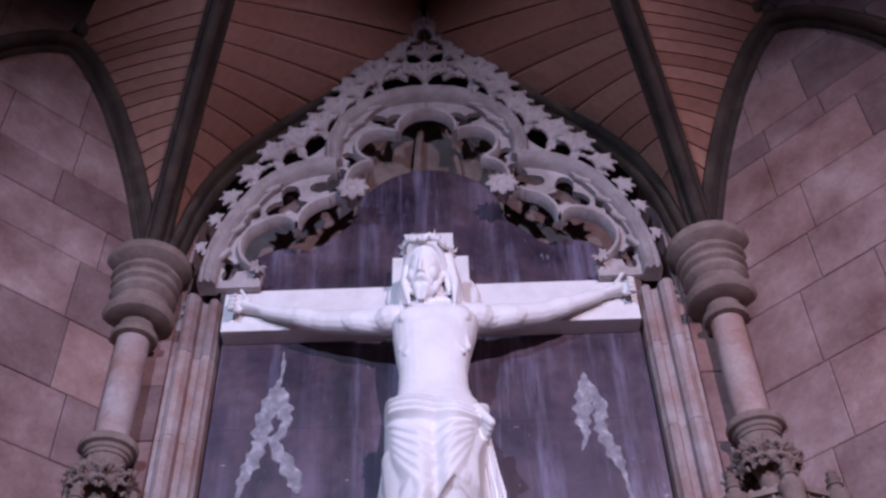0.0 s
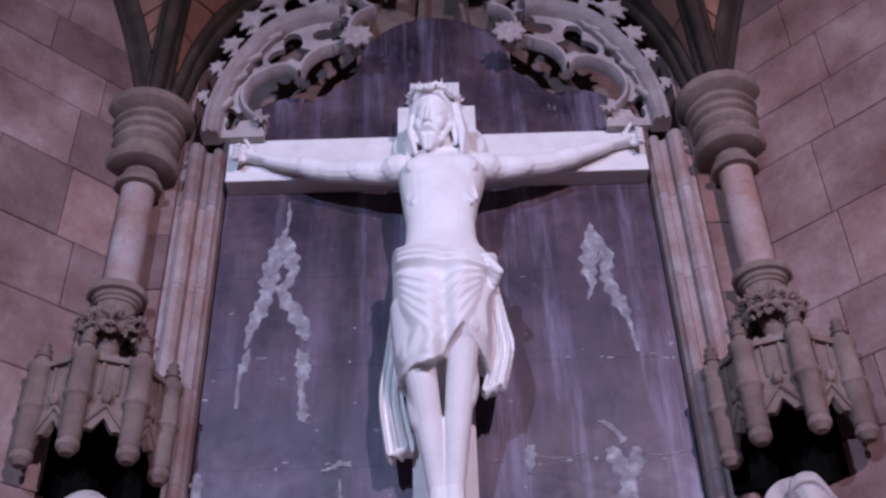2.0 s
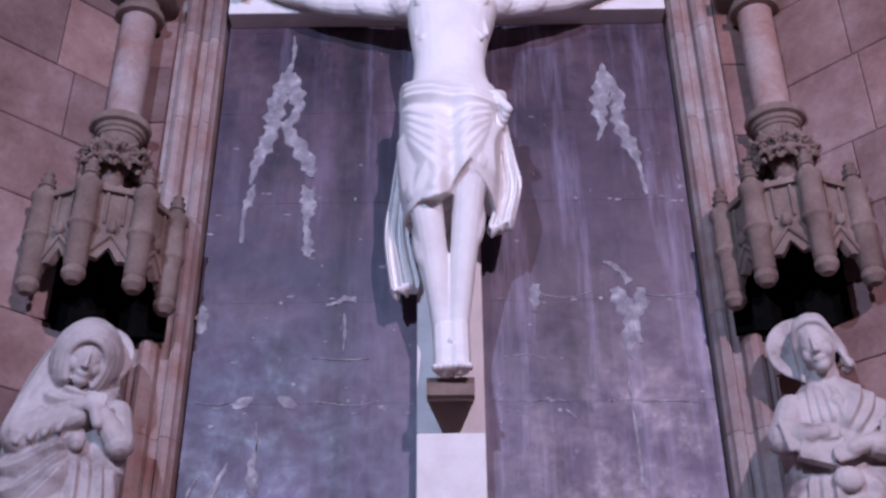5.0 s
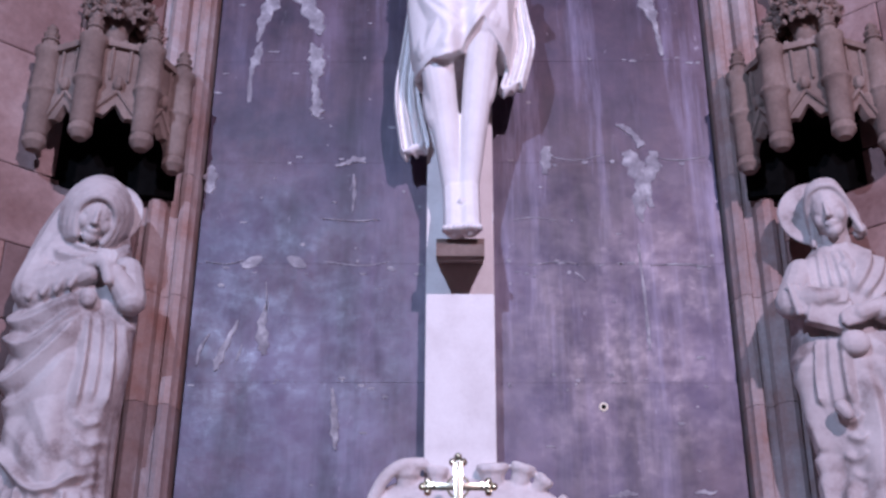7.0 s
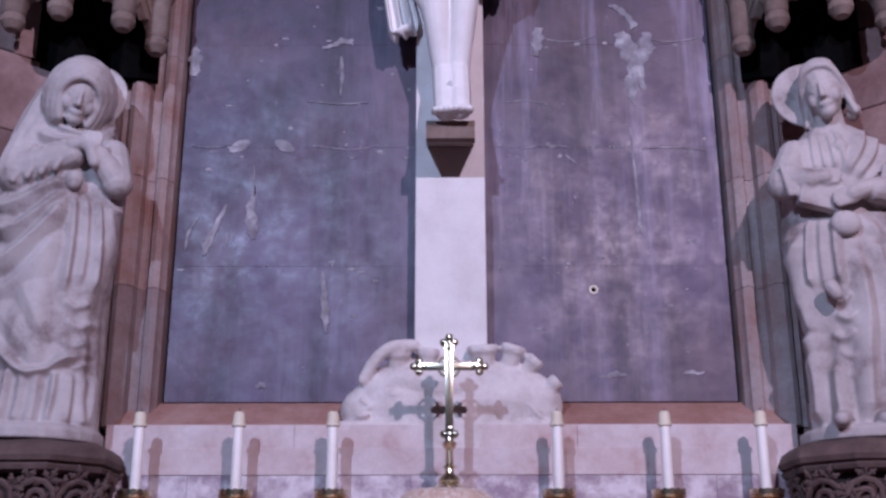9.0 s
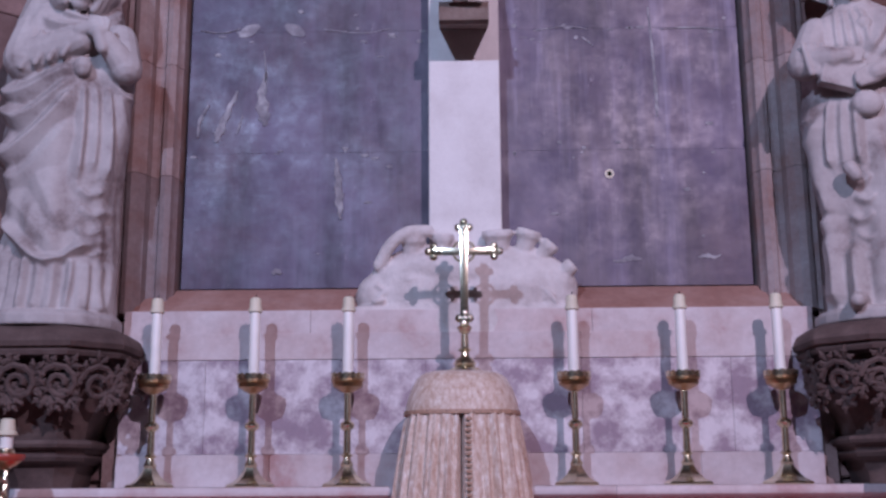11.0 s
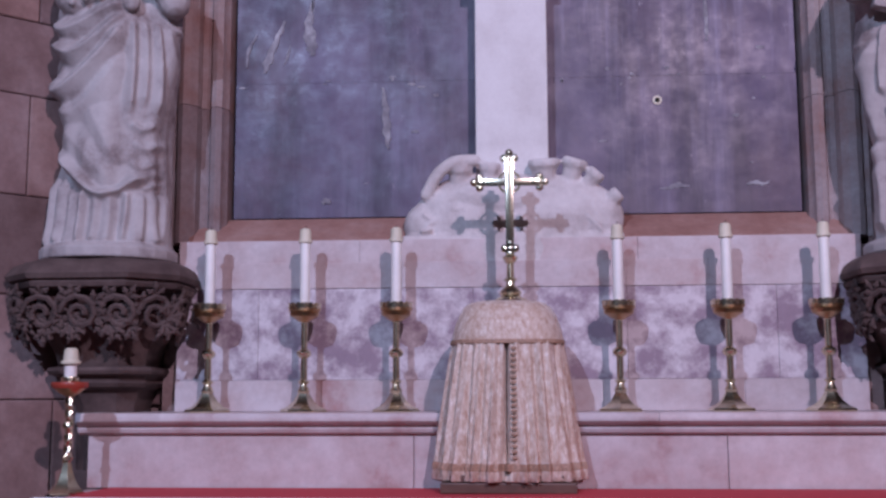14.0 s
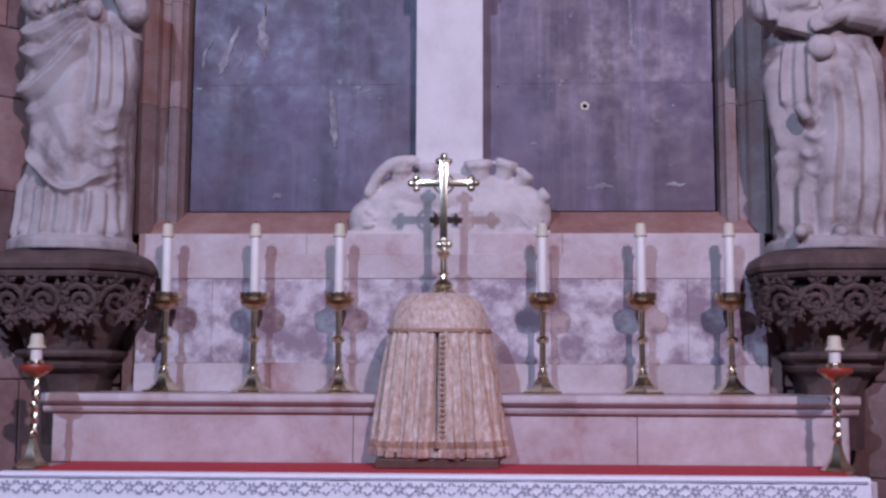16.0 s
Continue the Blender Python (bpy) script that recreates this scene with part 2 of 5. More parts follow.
    return [(ux + r * math.cos(t0 + span * i / n), uy + r * math.sin(t0 + span * i / n)) for i in range(n + 1)]


def spline(pts, n=8):
    """Catmull-Rom through points of any dimension."""
    p = [np.array(q, float) for q in pts]
    p = [2 * p[0] - p[1]] + p + [2 * p[-1] - p[-2]]
    out = []
    for i in range(1, len(p) - 2):
        a, b, c, d = p[i - 1:i + 3]
        for k in range(n):
            t = k / n
            out.append(tuple(0.5 * (2 * b + (c - a) * t + (2 * a - 5 * b + 4 * c - d) * t * t + (3 * b - a - 3 * c + d) * t ** 3)))
    out.append(tuple(p[-2]))
    return out


def add_ball(bm, c, r, seg=12, rings=8, m=None):
    rx, ry, rz = (r, r, r) if isinstance(r, (int, float)) else r
    mat = Matrix.Translation(c) @ (m or Matrix()) @ Matrix.Diagonal((rx, ry, rz, 1))
    bmesh.ops.create_uvsphere(bm, u_segments=seg, v_segments=rings, radius=1.0, matrix=mat)


def add_limb(bm, a, b, r0, r1, seg=12, flat=1.0):
    """A tapered limb with round ends."""
    a, b = Vector(a), Vector(b)
    d = (b - a)
    q = d.to_track_quat("Z", "Y").to_matrix().to_4x4()
    L = d.length
    prof = [(r0 * math.sin(t), -r0 * math.cos(t)) for t in (0.15, 0.6, 1.1, 1.57)] + [(r1 * math.cos(t), L + r1 * math.sin(t)) for t in (0.0, 0.5, 1.0, 1.42)]
    rings = []
    for r, z in prof:
        rings.append([Matrix.Translation(a) @ q @ Vector((r * math.cos(2 * math.pi * i / seg), flat * r * math.sin(2 * math.pi * i / seg), z)) for i in range(seg)])
    add_loft(bm, rings)


def carved(name, bm, material, voxel, smooth=4):
    """One mesh melted together from its masses, as a carver leaves it."""
    ob = new(name, mesh_of(bm, name))
    ob.data.materials.append(material)
    md = ob.modifiers.new("melt", "REMESH")
    md.mode, md.voxel_size, md.use_smooth_shade = "VOXEL", voxel, True
    sm = ob.modifiers.new("soften", "SMOOTH")
    sm.factor, sm.iterations = 0.5, smooth
    return ob


def swell(rings, centre, ridges):
    """Raises folds on the front of a ringed body, away from its axis. Each ridge: points of (x, z), half width, height; where ridges meet, the higher one wins, so that crests stay crisp and valleys open."""
    p = np.array(rings, float)
    x, y, z = p[..., 0], p[..., 1], p[..., 2]
    lift = np.zeros(x.shape)
    for pts, w, h in ridges:
        path = np.array(spline(pts, 6))
        best = np.full(x.shape, 1e9)
        along = np.zeros(x.shape)
        for k, (a, b) in enumerate(zip(path, path[1:])):
            d = b - a
            f = np.clip(((x - a[0]) * d[0] + (z - a[1]) * d[1]) / max(d @ d, 1e-9), 0, 1)
            dist = np.hypot(x - a[0] - f * d[0], z - a[1] - f * d[1])
            along = np.where(dist < best, (k + f) / (len(path) - 1), along)
            best = np.minimum(best, dist)
        ends = np.clip(np.minimum(along, 1 - along) * 7, 0.25, 1)
        lift = np.maximum(lift, 1.25 * h * ends * np.clip(1 - best / (1.35 * w), 0, 1) ** 1.1)
    front = np.clip((centre[1] + 0.04 - y) / 0.06, 0, 1)
    lift *= front
    n = np.hypot(x - centre[0], y - centre[1]) + 1e-6
    for r, lx, ly in zip(rings, lift * (x - centre[0]) / n, lift * (y - centre[1]) / n):
        for i in range(len(r)):
            r[i] = (r[i][0] + lx[i], r[i][1] + ly[i], r[i][2])


def hanging(bm, path, widths, pleats, depth):
    """An end of cloth that hangs along a path in pleats, widening to a zigzag hem."""
    pts = spline(path, 8)
    n = 12 * pleats
    front = []
    for k, (x, y, z) in enumerate(pts):
        f = k / (len(pts) - 1)
        w = widths[0] + (widths[1] - widths[0]) * f
        front.append([(x + w * (i / n - 0.5), y - depth * (0.4 + 0.6 * f) * math.sin(2 * math.pi * pleats * i / n), z + (0.02 * math.sin(2 * math.pi * pleats * i / n + 1) + 0.05 * (i / n - 0.5)) * f) for i in range(n + 1)])
    add_loft(bm, [r + [(x, y + 0.02, z) for x, y, z in reversed(r)] for r in front])


def merge(bm, other, m):
    me = bpy.data.meshes.new("tmp")
    other.to_mesh(me)
    me.transform(m)
    bm.from_mesh(me)
    bpy.data.meshes.remove(me)
    other.free()


# ---- structure: the apse ----
CORNER = (1.33, 3.42)          # where the end wall meets the canted walls
CANT = 1.48                    # length of a canted wall
FLOOR_TOP = 0.0


def structure(name, bm, material, label, smooth=False):
    ob = part(name, bm, material, None, "", smooth)
    return tagged(ob, label, name.split("_")[0], kind="structure")


structure("floor", box(-4, 4, -6, 3.6, -0.2, 0.0), FLOOR_STONE, "worn dark stone floor of the chancel")
C2 = (CORNER[0] + CANT * 0.7071, CORNER[1] - CANT * 0.7071)


def wall_between(name, a, b, z0, z1, label, thick=0.3):
    a, b = Vector((*a, 0)), Vector((*b, 0))
    d = (b - a).normalized()
    nrm = Vector((d.y, -d.x, 0))
    if nrm.dot(Vector((0, 0.5, 0)) - (a + b) / 2) > 0:
        nrm = -nrm
    bm = bmesh.new()
    ring = [a, b, b + nrm * thick, a + nrm * thick]
    add_loft(bm, [[(p.x, p.y, z0) for p in ring], [(p.x, p.y, z1) for p in ring]])
    return structure(name, bm, MORTAR, label)


wall_canted_left = wall_between("wall_canted_left", (-CORNER[0], CORNER[1]), (-C2[0], C2[1]), 0, 8.2, "canted apse wall of pink sandstone ashlar")
wall_canted_right = wall_between("wall_canted_right", CORNER, C2, 0, 8.2, "canted apse wall of pink sandstone ashlar")
for sx, nm in ((-1, "wall_left"), (1, "wall_right")):
    wall_between(nm, (sx * C2[0], C2[1]), (sx * 3.4, -0.5), 0, 8.2, "plain sandstone chancel wall")
    wall_between(nm + "_nave", (sx * 3.4, -0.5), (sx * 3.4, -6), 0, 8.2, "plain sandstone nave wall")
wall_between("wall_rear", (-3.4, -6), (3.4, -6), 0, 8.2, "plain sandstone wall behind the visitor")
structure("ceiling_flat", box(-4, 4, -6.2, 3.9, 8.2, 8.4), DARKWOOD, "dark boarding above the vault")

# end wall, with the tall opening for the reredos panel
PANEL_W, PANEL_Z0 = 0.972, 2.24
wall_end_left = structure("wall_end_left", box(-CORNER[0] - 0.1, -1.16, 3.425, 3.75, 0, 7.2), MORTAR, "pink sandstone end wall beside the tall reredos")
wall_end_right = structure("wall_end_right", box(1.16, CORNER[0] + 0.1, 3.425, 3.75, 0, 7.2), MORTAR, "pink sandstone end wall beside the tall reredos")
structure("wall_end_low", box(-1.158, 1.158, 3.35, 3.75, 0, 2.105), MORTAR, "stone wall behind the retable")
structure("wall_end_back", box(-1.5, 1.5, 3.86, 4.0, 0, 8.2), MORTAR, "dark stone back of the reredos recess")


# ---- vault: timber boards between dark stone ribs ----
def rib_diag(s, sx):
    z = np.interp(s, [0, 0.06, 0.15, 0.35, 0.55, 0.95, 1.5, 2.2, 3.37], [5.3, 5.5, 5.68, 5.88, 6.03, 6.24, 6.6, 7.05, 7.6])
    return (sx * (1.33 - 0.394 * s), 3.33 - 0.919 * s, float(z))


def rib_side(s, sx):
    """Pointed arch on a canted wall."""
    q = min(s, CANT - s)
    z = np.interp(q, [0, 0.08, 0.21, 0.32, 0.45, 0.58, 0.68, 0.74], [5.2, 5.44, 5.80, 6.03, 6.25, 6.41, 6.49, 6.51])
    return (sx * (CORNER[0] + 0.7071 * s - 0.03), CORNER[1] - 0.7071 * s - 0.03, float(z))


WALL_RIB = spline([(-1.27, 5.3), (-1.225, 5.55), (-1.17, 5.80), (-1.07, 6.04), (-0.93, 6.24), (-0.70, 6.47), (-0.38, 6.75), (0.0, 7.05)], 5)


def wall_rib(u, sx):
    """The arch on the end wall, then the ridge that runs forward from its point."""
    if u <= 0.45:
        k = u / 0.45 * (len(WALL_RIB) - 1)
        i = min(int(k), len(WALL_RIB) - 2)
        f = k - i
        x, z = (WALL_RIB[i][j] * (1 - f) + WALL_RIB[i + 1][j] * f for j in (0, 1))
        return (-sx * x, 3.36, z)
    f = (u - 0.45) / 0.55
    return (0.0, 3.36 - f * 3.1, 7.05 + 0.58 * min(1, f * 30) + 0.2 * f)


def board_patch(bm, f, g, n, cut=5):
    """Boards that run from curve f to curve g, each with a rounded groove beside it."""
    for i in range(n):
        u0, u1 = (i + 0.018) / n, (i + 0.982) / n
        ring = []
        for k in range(cut + 1):
            w = k / cut
            p0, p1 = (Vector(f(u)) * (1 - w) + Vector(g(u)) * w for u in (u0, u1))
            sag = Vector((0, 0, 0.10 * w * (1 - w)))
            p0, p1 = p0 + sag, p1 + sag
            up = Vector((0, 0.012, 0.02))
            m = (p1 - p0) * 0.06
            ring.append([p0 + up * 0.4, p0 + m, p1 - m, p1 + up * 0.4, p1 + up, p0 + up])
        add_loft(bm, ring)


bm = bmesh.new()
for sx in (-1, 1):
    board_patch(bm, lambda u, sx=sx: rib_diag(3.37 * u ** 0.9, sx), lambda u, sx=sx: wall_rib(float(np.interp(u, [0, 0.08, 0.245, 1], [0, 0.2, 0.45, 1])), sx), 40)
    board_patch(bm, lambda u, sx=sx: rib_side(0.74 * min(1, u * 2.2), sx) if u < 0.4545 else tuple(Vector(rib_side(0.74, sx)).lerp(Vector((0, 0.2, 7.6)), (u - 0.4545) / 0.5455)),
                lambda u, sx=sx: rib_diag(3.37 * (u * 0.62 if u < 0.4545 else 0.2818 + (u - 0.4545) * 1.3166), sx), 34)
ceiling = tagged(part("ceiling", bm, WOOD, None, "", False), "stained timber boards of the vaulted apse ceiling", "ceiling", kind="structure")

RIB_PROFILE = [(-0.06, 0.06), (-0.062, 0.0), (-0.048, -0.018), (-0.034, -0.012), (-0.028, -0.03), (-0.032, -0.052), (-0.018, -0.078), (0.0, -0.088), (0.018, -0.078), (0.032, -0.052), (0.028, -0.03), (0.034, -0.012), (0.048, -0.018), (0.062, 0.0), (0.06, 0.06)]


def rib(name, pts, up, label, scale=1.0):
    bm = bmesh.new()
    add_sweep(bm, pts, [(a * scale, b * scale) for a, b in RIB_PROFILE], up)
    return tagged(part(name, bm, DARK_RIB, None, "", True, 50), label, "rib", group="ribs of the vault")


for sx in (-1, 1):
    rib("vault_rib", [rib_diag(s, sx) for s in np.linspace(0, 3.37, 40)], (0, 0.35, 1), "dark moulded stone rib rising from a wall shaft")
    rib("wall_rib", [rib_side(s, sx) for s in np.linspace(0, CANT, 33)], (-sx * -0.7071, 0.7071, 0.001), "dark pointed stone arch rib on the canted wall", 0.95)
bm = bmesh.new()
pts = [wall_rib(u, -1) for u in np.linspace(0, 0.45, 24)]
pts = pts + [(-x, y, z) for x, y, z in reversed(pts[:-1])]
rib("wall_rib", pts, (0, 1, 0), "dark pointed stone arch rib above the reredos", 0.8)
rib("ridge_rib", [(0, y, 7.05 + 0.58 * min(1, (3.36 - y) / 0.1033) + 0.0645 * (3.36 - y)) for y in [3.36, 3.31, 3.26] + list(np.linspace(3.2, 0.2, 18))], (0, 0.1, 1), "dark moulded ridge rib", 0.6)
for sx in (-1, 1):
    bm = bmesh.new()
    x, y, z = rib_side(0.66, sx)
    z += 0.12
    add_ball(bm, (x - sx * 0.02, y - 0.02, z), (0.13, 0.13, 0.10))
    boss = tagged(part("ceiling_boss", bm, DARK_RIB), "dark carved foliage boss at a rib crossing", "boss")
    for k in range(7):
        a = k * 0.9
        bm = bmesh.new()
        add_ball(bm, (x + 0.1 * math.cos(a) - sx * 0.03, y - 0.03 + 0.1 * math.sin(a), z - 0.04), (0.055, 0.055, 0.04), 8, 6)
        part("leaf", bm, DARK_RIB, boss)

# ---- reredos: panel, frame and tracery ----
reredos = thing("reredos_panel", 0, 3.5, PANEL_Z0, "tall dark purple marble reredos panel streaked with lime", "panel")


def local(bm, ob):
    bmesh.ops.transform(bm, matrix=ob.matrix_basis.inverted(), verts=bm.verts)
    return bm


rows = [2.24, 2.72, 3.172, 3.59, 4.045, 4.5, 4.95, 5.25]
for z0, z1 in zip(rows, rows[1:]):
    for x0, x1 in ((-PANEL_W, 0), (0, PANEL_W)):
        part("slab", local(box(x0 + 0.0004, x1 - 0.0004, 3.5, 3.55, z0 + 0.0004, z1 - 0.0004), reredos), SLATE, reredos, smooth=False)
# scalloped head of the panel below the tracery
bm = bmesh.new()
edge = [(-PANEL_W, 5.45)] + arc3((-0.90, 5.5), (-0.74, 5.60), (-0.60, 5.58), 6) + arc3((-0.56, 5.6), (-0.46, 5.70), (-0.40, 5.76), 6) + [(-0.34, 5.98)] + arc3((-0.3, 6.02), (0.0, 6.17), (0.3, 6.02), 10)
edge += [(-x, z) for x, z in reversed(edge[:-11])]
lo = [bm.verts.new((x, 3.5, 5.252)) for x, z in edge]
hi = [bm.verts.new((x, 3.5, z)) for x, z in edge]
for i in range(len(edge) - 1):
    bm.faces.new((lo[i], lo[i + 1], hi[i + 1], hi[i]))
r = bmesh.ops.extrude_face_region(bm, geom=list(bm.faces))
bmesh.ops.translate(bm, verts=[v for v in r["geom"] if isinstance(v, bmesh.types.BMVert)], vec=(0, 0.06, 0))
part("scalloped_head", local(bm, reredos), SLATE, reredos, smooth=False)
# shallow vaulted hollow behind the tracery
bm = bmesh.new()
add_loft(bm, [[(x, 3.56 + 0.10 * math.cos(1.9 * x) ** 2, 5.30), (x, 3.56 + 0.10 * math.cos(1.9 * x) ** 2, 6.30 - 0.9 * abs(x)), (x, 3.50, 6.66 - 1.0 * abs(x) ** 1.4), (x, 3.72, 6.66 - 1.0 * abs(x) ** 1.4), (x, 3.72, 5.30)] for x in np.linspace(-0.40, 0.40, 30)])
part("hollow", local(bm, reredos), CARVED, reredos, "brown stone hollow behind the tracery")
for x in (-0.34, -0.06, 0.17, 0.34):
    bm = bmesh.new()
    for (xa, ya, za), (xb, yb, zb) in zip(spline([(x, 3.55, 5.9), (x, 3.55, 6.2), (x * 0.8, 3.53, 6.38), (x * 0.5, 3.48, 6.52)], 4), spline([(x, 3.55, 5.9), (x, 3.55, 6.2), (x * 0.8, 3.53, 6.38), (x * 0.5, 3.48, 6.52)], 4)[1:]):
        add_limb(bm, (xa, ya, za), (xb, yb, zb), 0.022, 0.022, 6)
    part("hollow_rib", local(bm, reredos), CARVED, reredos)


def crust(pts, seed, thin=0.0025):
    """A flat ragged crust that runs down through points of (x, z, half width)."""
    rnd = random.Random(seed)
    path = spline(pts, 8)
    left, right = [], []
    for i, (x, z, w) in enumerate(path):
        q, p = path[min(i + 1, len(path) - 1)], path[max(i - 1, 0)]
        dx, dz = q[0] - p[0], q[1] - p[1]
        L = math.hypot(dx, dz) or 1.0
        w = max(w, 0.0015)
        a, b = (w * (0.75 + 0.2 * math.sin(1.1 * i + ph) + 0.22 * rnd.random()) for ph in (seed, 2.0 * seed + 1))
        left.append((x + a * dz / L, z - a * dx / L))
        right.append((x - b * dz / L, z + b * dx / L))
    bm = bmesh.new()
    add_loft(bm, [[(a[0], 3.5005, a[1]), (0.93 * a[0] + 0.07 * b[0], 3.5 - thin, 0.93 * a[1] + 0.07 * b[1]), (0.07 * a[0] + 0.93 * b[0], 3.5 - thin, 0.07 * a[1] + 0.93 * b[1]), (b[0], 3.5005, b[1])] for a, b in zip(left, right)])
    return bm


STAINS = [
    [(-0.68, 4.93, 0.004), (-0.675, 4.85, 0.012), (-0.68, 4.78, 0.008), (-0.70, 4.70, 0.03)],
    [(-0.705, 4.72, 0.02), (-0.725, 4.62, 0.04), (-0.74, 4.50, 0.05), (-0.745, 4.42, 0.035), (-0.77, 4.33, 0.04), (-0.80, 4.24, 0.025), (-0.815, 4.14, 0.006)],
    [(-0.68, 4.72, 0.025), (-0.655, 4.60, 0.045), (-0.64, 4.52, 0.025), (-0.68, 4.42, 0.03), (-0.62, 4.32, 0.04), (-0.575, 4.22, 0.035), (-0.565, 4.17, 0.01)],
    [(-0.60, 4.13, 0.006), (-0.575, 4.08, 0.035), (-0.57, 4.00, 0.032), (-0.575, 3.95, 0.014), (-0.565, 3.88, 0.02), (-0.56, 3.82, 0.03), (-0.56, 3.79, 0.01)],
    [(-0.80, 4.14, 0.008), (-0.815, 4.06, 0.024), (-0.83, 4.00, 0.01), (-0.83, 3.86, 0.012)],
    [(0.68, 4.755, 0.004), (0.68, 4.70, 0.03), (0.665, 4.60, 0.045), (0.65, 4.50, 0.04), (0.655, 4.42, 0.018), (0.63, 4.34, 0.006)],
    [(0.70, 4.68, 0.02), (0.735, 4.56, 0.035), (0.72, 4.48, 0.03), (0.735, 4.40, 0.035), (0.77, 4.30, 0.035), (0.79, 4.22, 0.012), (0.80, 4.14, 0.012), (0.81, 4.07, 0.01)],
    [(0.605, 3.755, 0.006), (0.64, 3.74, 0.016), (0.675, 3.705, 0.014), (0.70, 3.66, 0.02)],
    [(0.64, 3.64, 0.025), (0.665, 3.58, 0.045), (0.69, 3.50, 0.03), (0.675, 3.42, 0.03), (0.68, 3.34, 0.006)],
    [(0.74, 3.64, 0.02), (0.735, 3.57, 0.035), (0.71, 3.50, 0.02), (0.72, 3.40, 0.012)],
    [(0.335, 3.66, 0.02), (0.33, 3.60, 0.025), (0.325, 3.54, 0.01)],
    [(-0.47, 3.575, 0.005), (-0.43, 3.59, 0.012), (-0.40, 3.605, 0.016), (-0.36, 3.59, 0.004)],
    [(0.66, 3.25, 0.004), (0.67, 3.05, 0.006), (0.675, 2.9, 0.008), (0.675, 2.84, 0.004)],
    [(-0.70, 3.02, 0.006), (-0.715, 2.93, 0.02), (-0.705, 2.86, 0.024), (-0.70, 2.82, 0.008)],
    [(-0.80, 2.95, 0.006), (-0.83, 2.88, 0.012), (-0.86, 2.80, 0.018), (-0.87, 2.76, 0.006)],
    [(-0.45, 2.70, 0.005), (-0.44, 2.62, 0.014), (-0.435, 2.54, 0.016), (-0.43, 2.48, 0.005)],
    [(0.50, 2.325, 0.003), (0.53, 2.325, 0.007), (0.56, 2.335, 0.012), (0.60, 2.33, 0.003)],
    [(0.79, 2.335, 0.003), (0.82, 2.34, 0.009), (0.85, 2.335, 0.006), (0.87, 2.345, 0.002)],
    [(-0.955, 3.58, 0.01), (-0.95, 3.53, 0.03), (-0.955, 3.46, 0.015)],
    [(-0.66, 2.29, 0.008), (-0.645, 2.30, 0.012), (-0.63, 2.29, 0.006)],
    [(0.42, 3.14, 0.002), (0.44, 3.125, 0.005), (0.46, 3.105, 0.002)],
    [(0.32, 3.62, 0.001), (0.45, 3.60, 0.003), (0.55, 3.625, 0.001)],
    [(0.74, 3.61, 0.001), (0.84, 3.60, 0.003), (0.94, 3.615, 0.001)],
    [(-0.94, 3.18, 0.001), (-0.86, 3.17, 0.002), (-0.80, 3.185, 0.001)],
    [(-0.50, 3.18, 0.001), (-0.36, 3.165, 0.003), (-0.26, 3.18, 0.001)],
    [(0.25, 3.165, 0.001), (0.36, 3.18, 0.002), (0.44, 3.17, 0.001)],
    [(0.70, 3.165, 0.001), (0.82, 3.17, 0.004), (0.92, 3.16, 0.001)],
    [(-0.52, 3.355, 0.001), (-0.40, 3.345, 0.003), (-0.3, 3.35, 0.001)],
    [(0.2, 3.35, 0.002), (0.28, 3.36, 0.003), (0.36, 3.345, 0.001)],
    [(-0.71, 3.10, 0.002), (-0.705, 3.05, 0.004), (-0.70, 2.98, 0.003)],
    [(-0.405, 3.54, 0.006), (-0.40, 3.46, 0.008), (-0.405, 3.38, 0.002)],
    [(-0.90, 2.90, 0.003), (-0.93, 2.84, 0.008), (-0.935, 2.78, 0.004)],
    [(-0.78, 2.86, 0.002), (-0.79, 2.82, 0.006), (-0.80, 2.79, 0.002)],
]
for k, s in enumerate(STAINS):
    part("lime_stain", local(crust(s, k, 0.0018 + 0.0009 * (k % 4)), reredos), LIME, reredos, "pale crust of lime run down the marble")
for cx, tilt in ((-0.766, 0.5), (-0.602, -0.5)):
    bm = bmesh.new()
    ring = [(0.042 * math.cos(a), 0.022 * math.sin(a) * (1 - 0.25 * abs(math.cos(a)))) for a in np.linspace(0, 2 * math.pi, 20, endpoint=False)]
    c, s = math.cos(tilt), math.sin(tilt)
    add_loft(bm, [[(cx + x * c - z * s, y, 3.178 + x * s + z * c) for x, z in ring] for y in (3.5005, 3.4975)])
    part("lime_stain", local(bm, reredos), LIME, reredos, "pale leaf-shaped scar on the marble")
rnd = random.Random(5)
bm = bmesh.new()
for k in range(120):
    z = rnd.choice(rows[1:5]) + rnd.gauss(0, 0.03) if k < 80 else rnd.uniform(2.3, 4.6)
    x = rnd.uniform(-0.96, 0.96)
    if abs(x) > 0.14:
        w, hh = rnd.uniform(0.004, 0.018), rnd.uniform(0.002, 0.008)
        add_loft(bm, [[(x + w * math.cos(a) * rnd.uniform(0.6, 1.2), y, z + hh * math.sin(a)) for a in np.linspace(0, 2 * math.pi, 7, endpoint=False)] for y in (3.5005, 3.4985)])
flecks = part("lime_fleck_scatter", local(bm, reredos), LIME, reredos, "small pale flecks along the slab joints")
flecks["kind"] = "stuff"
ring = lathe([(0.013, 0.0), (0.016, 0.002), (0.016, 0.004), (0.009, 0.005), (0.008, 0.001)], 16)
bmesh.ops.transform(ring, matrix=Matrix.Translation((0.5, 3.501, 2.633)) @ Matrix.Rotation(radians(90), 4, "X"), verts=ring.verts)
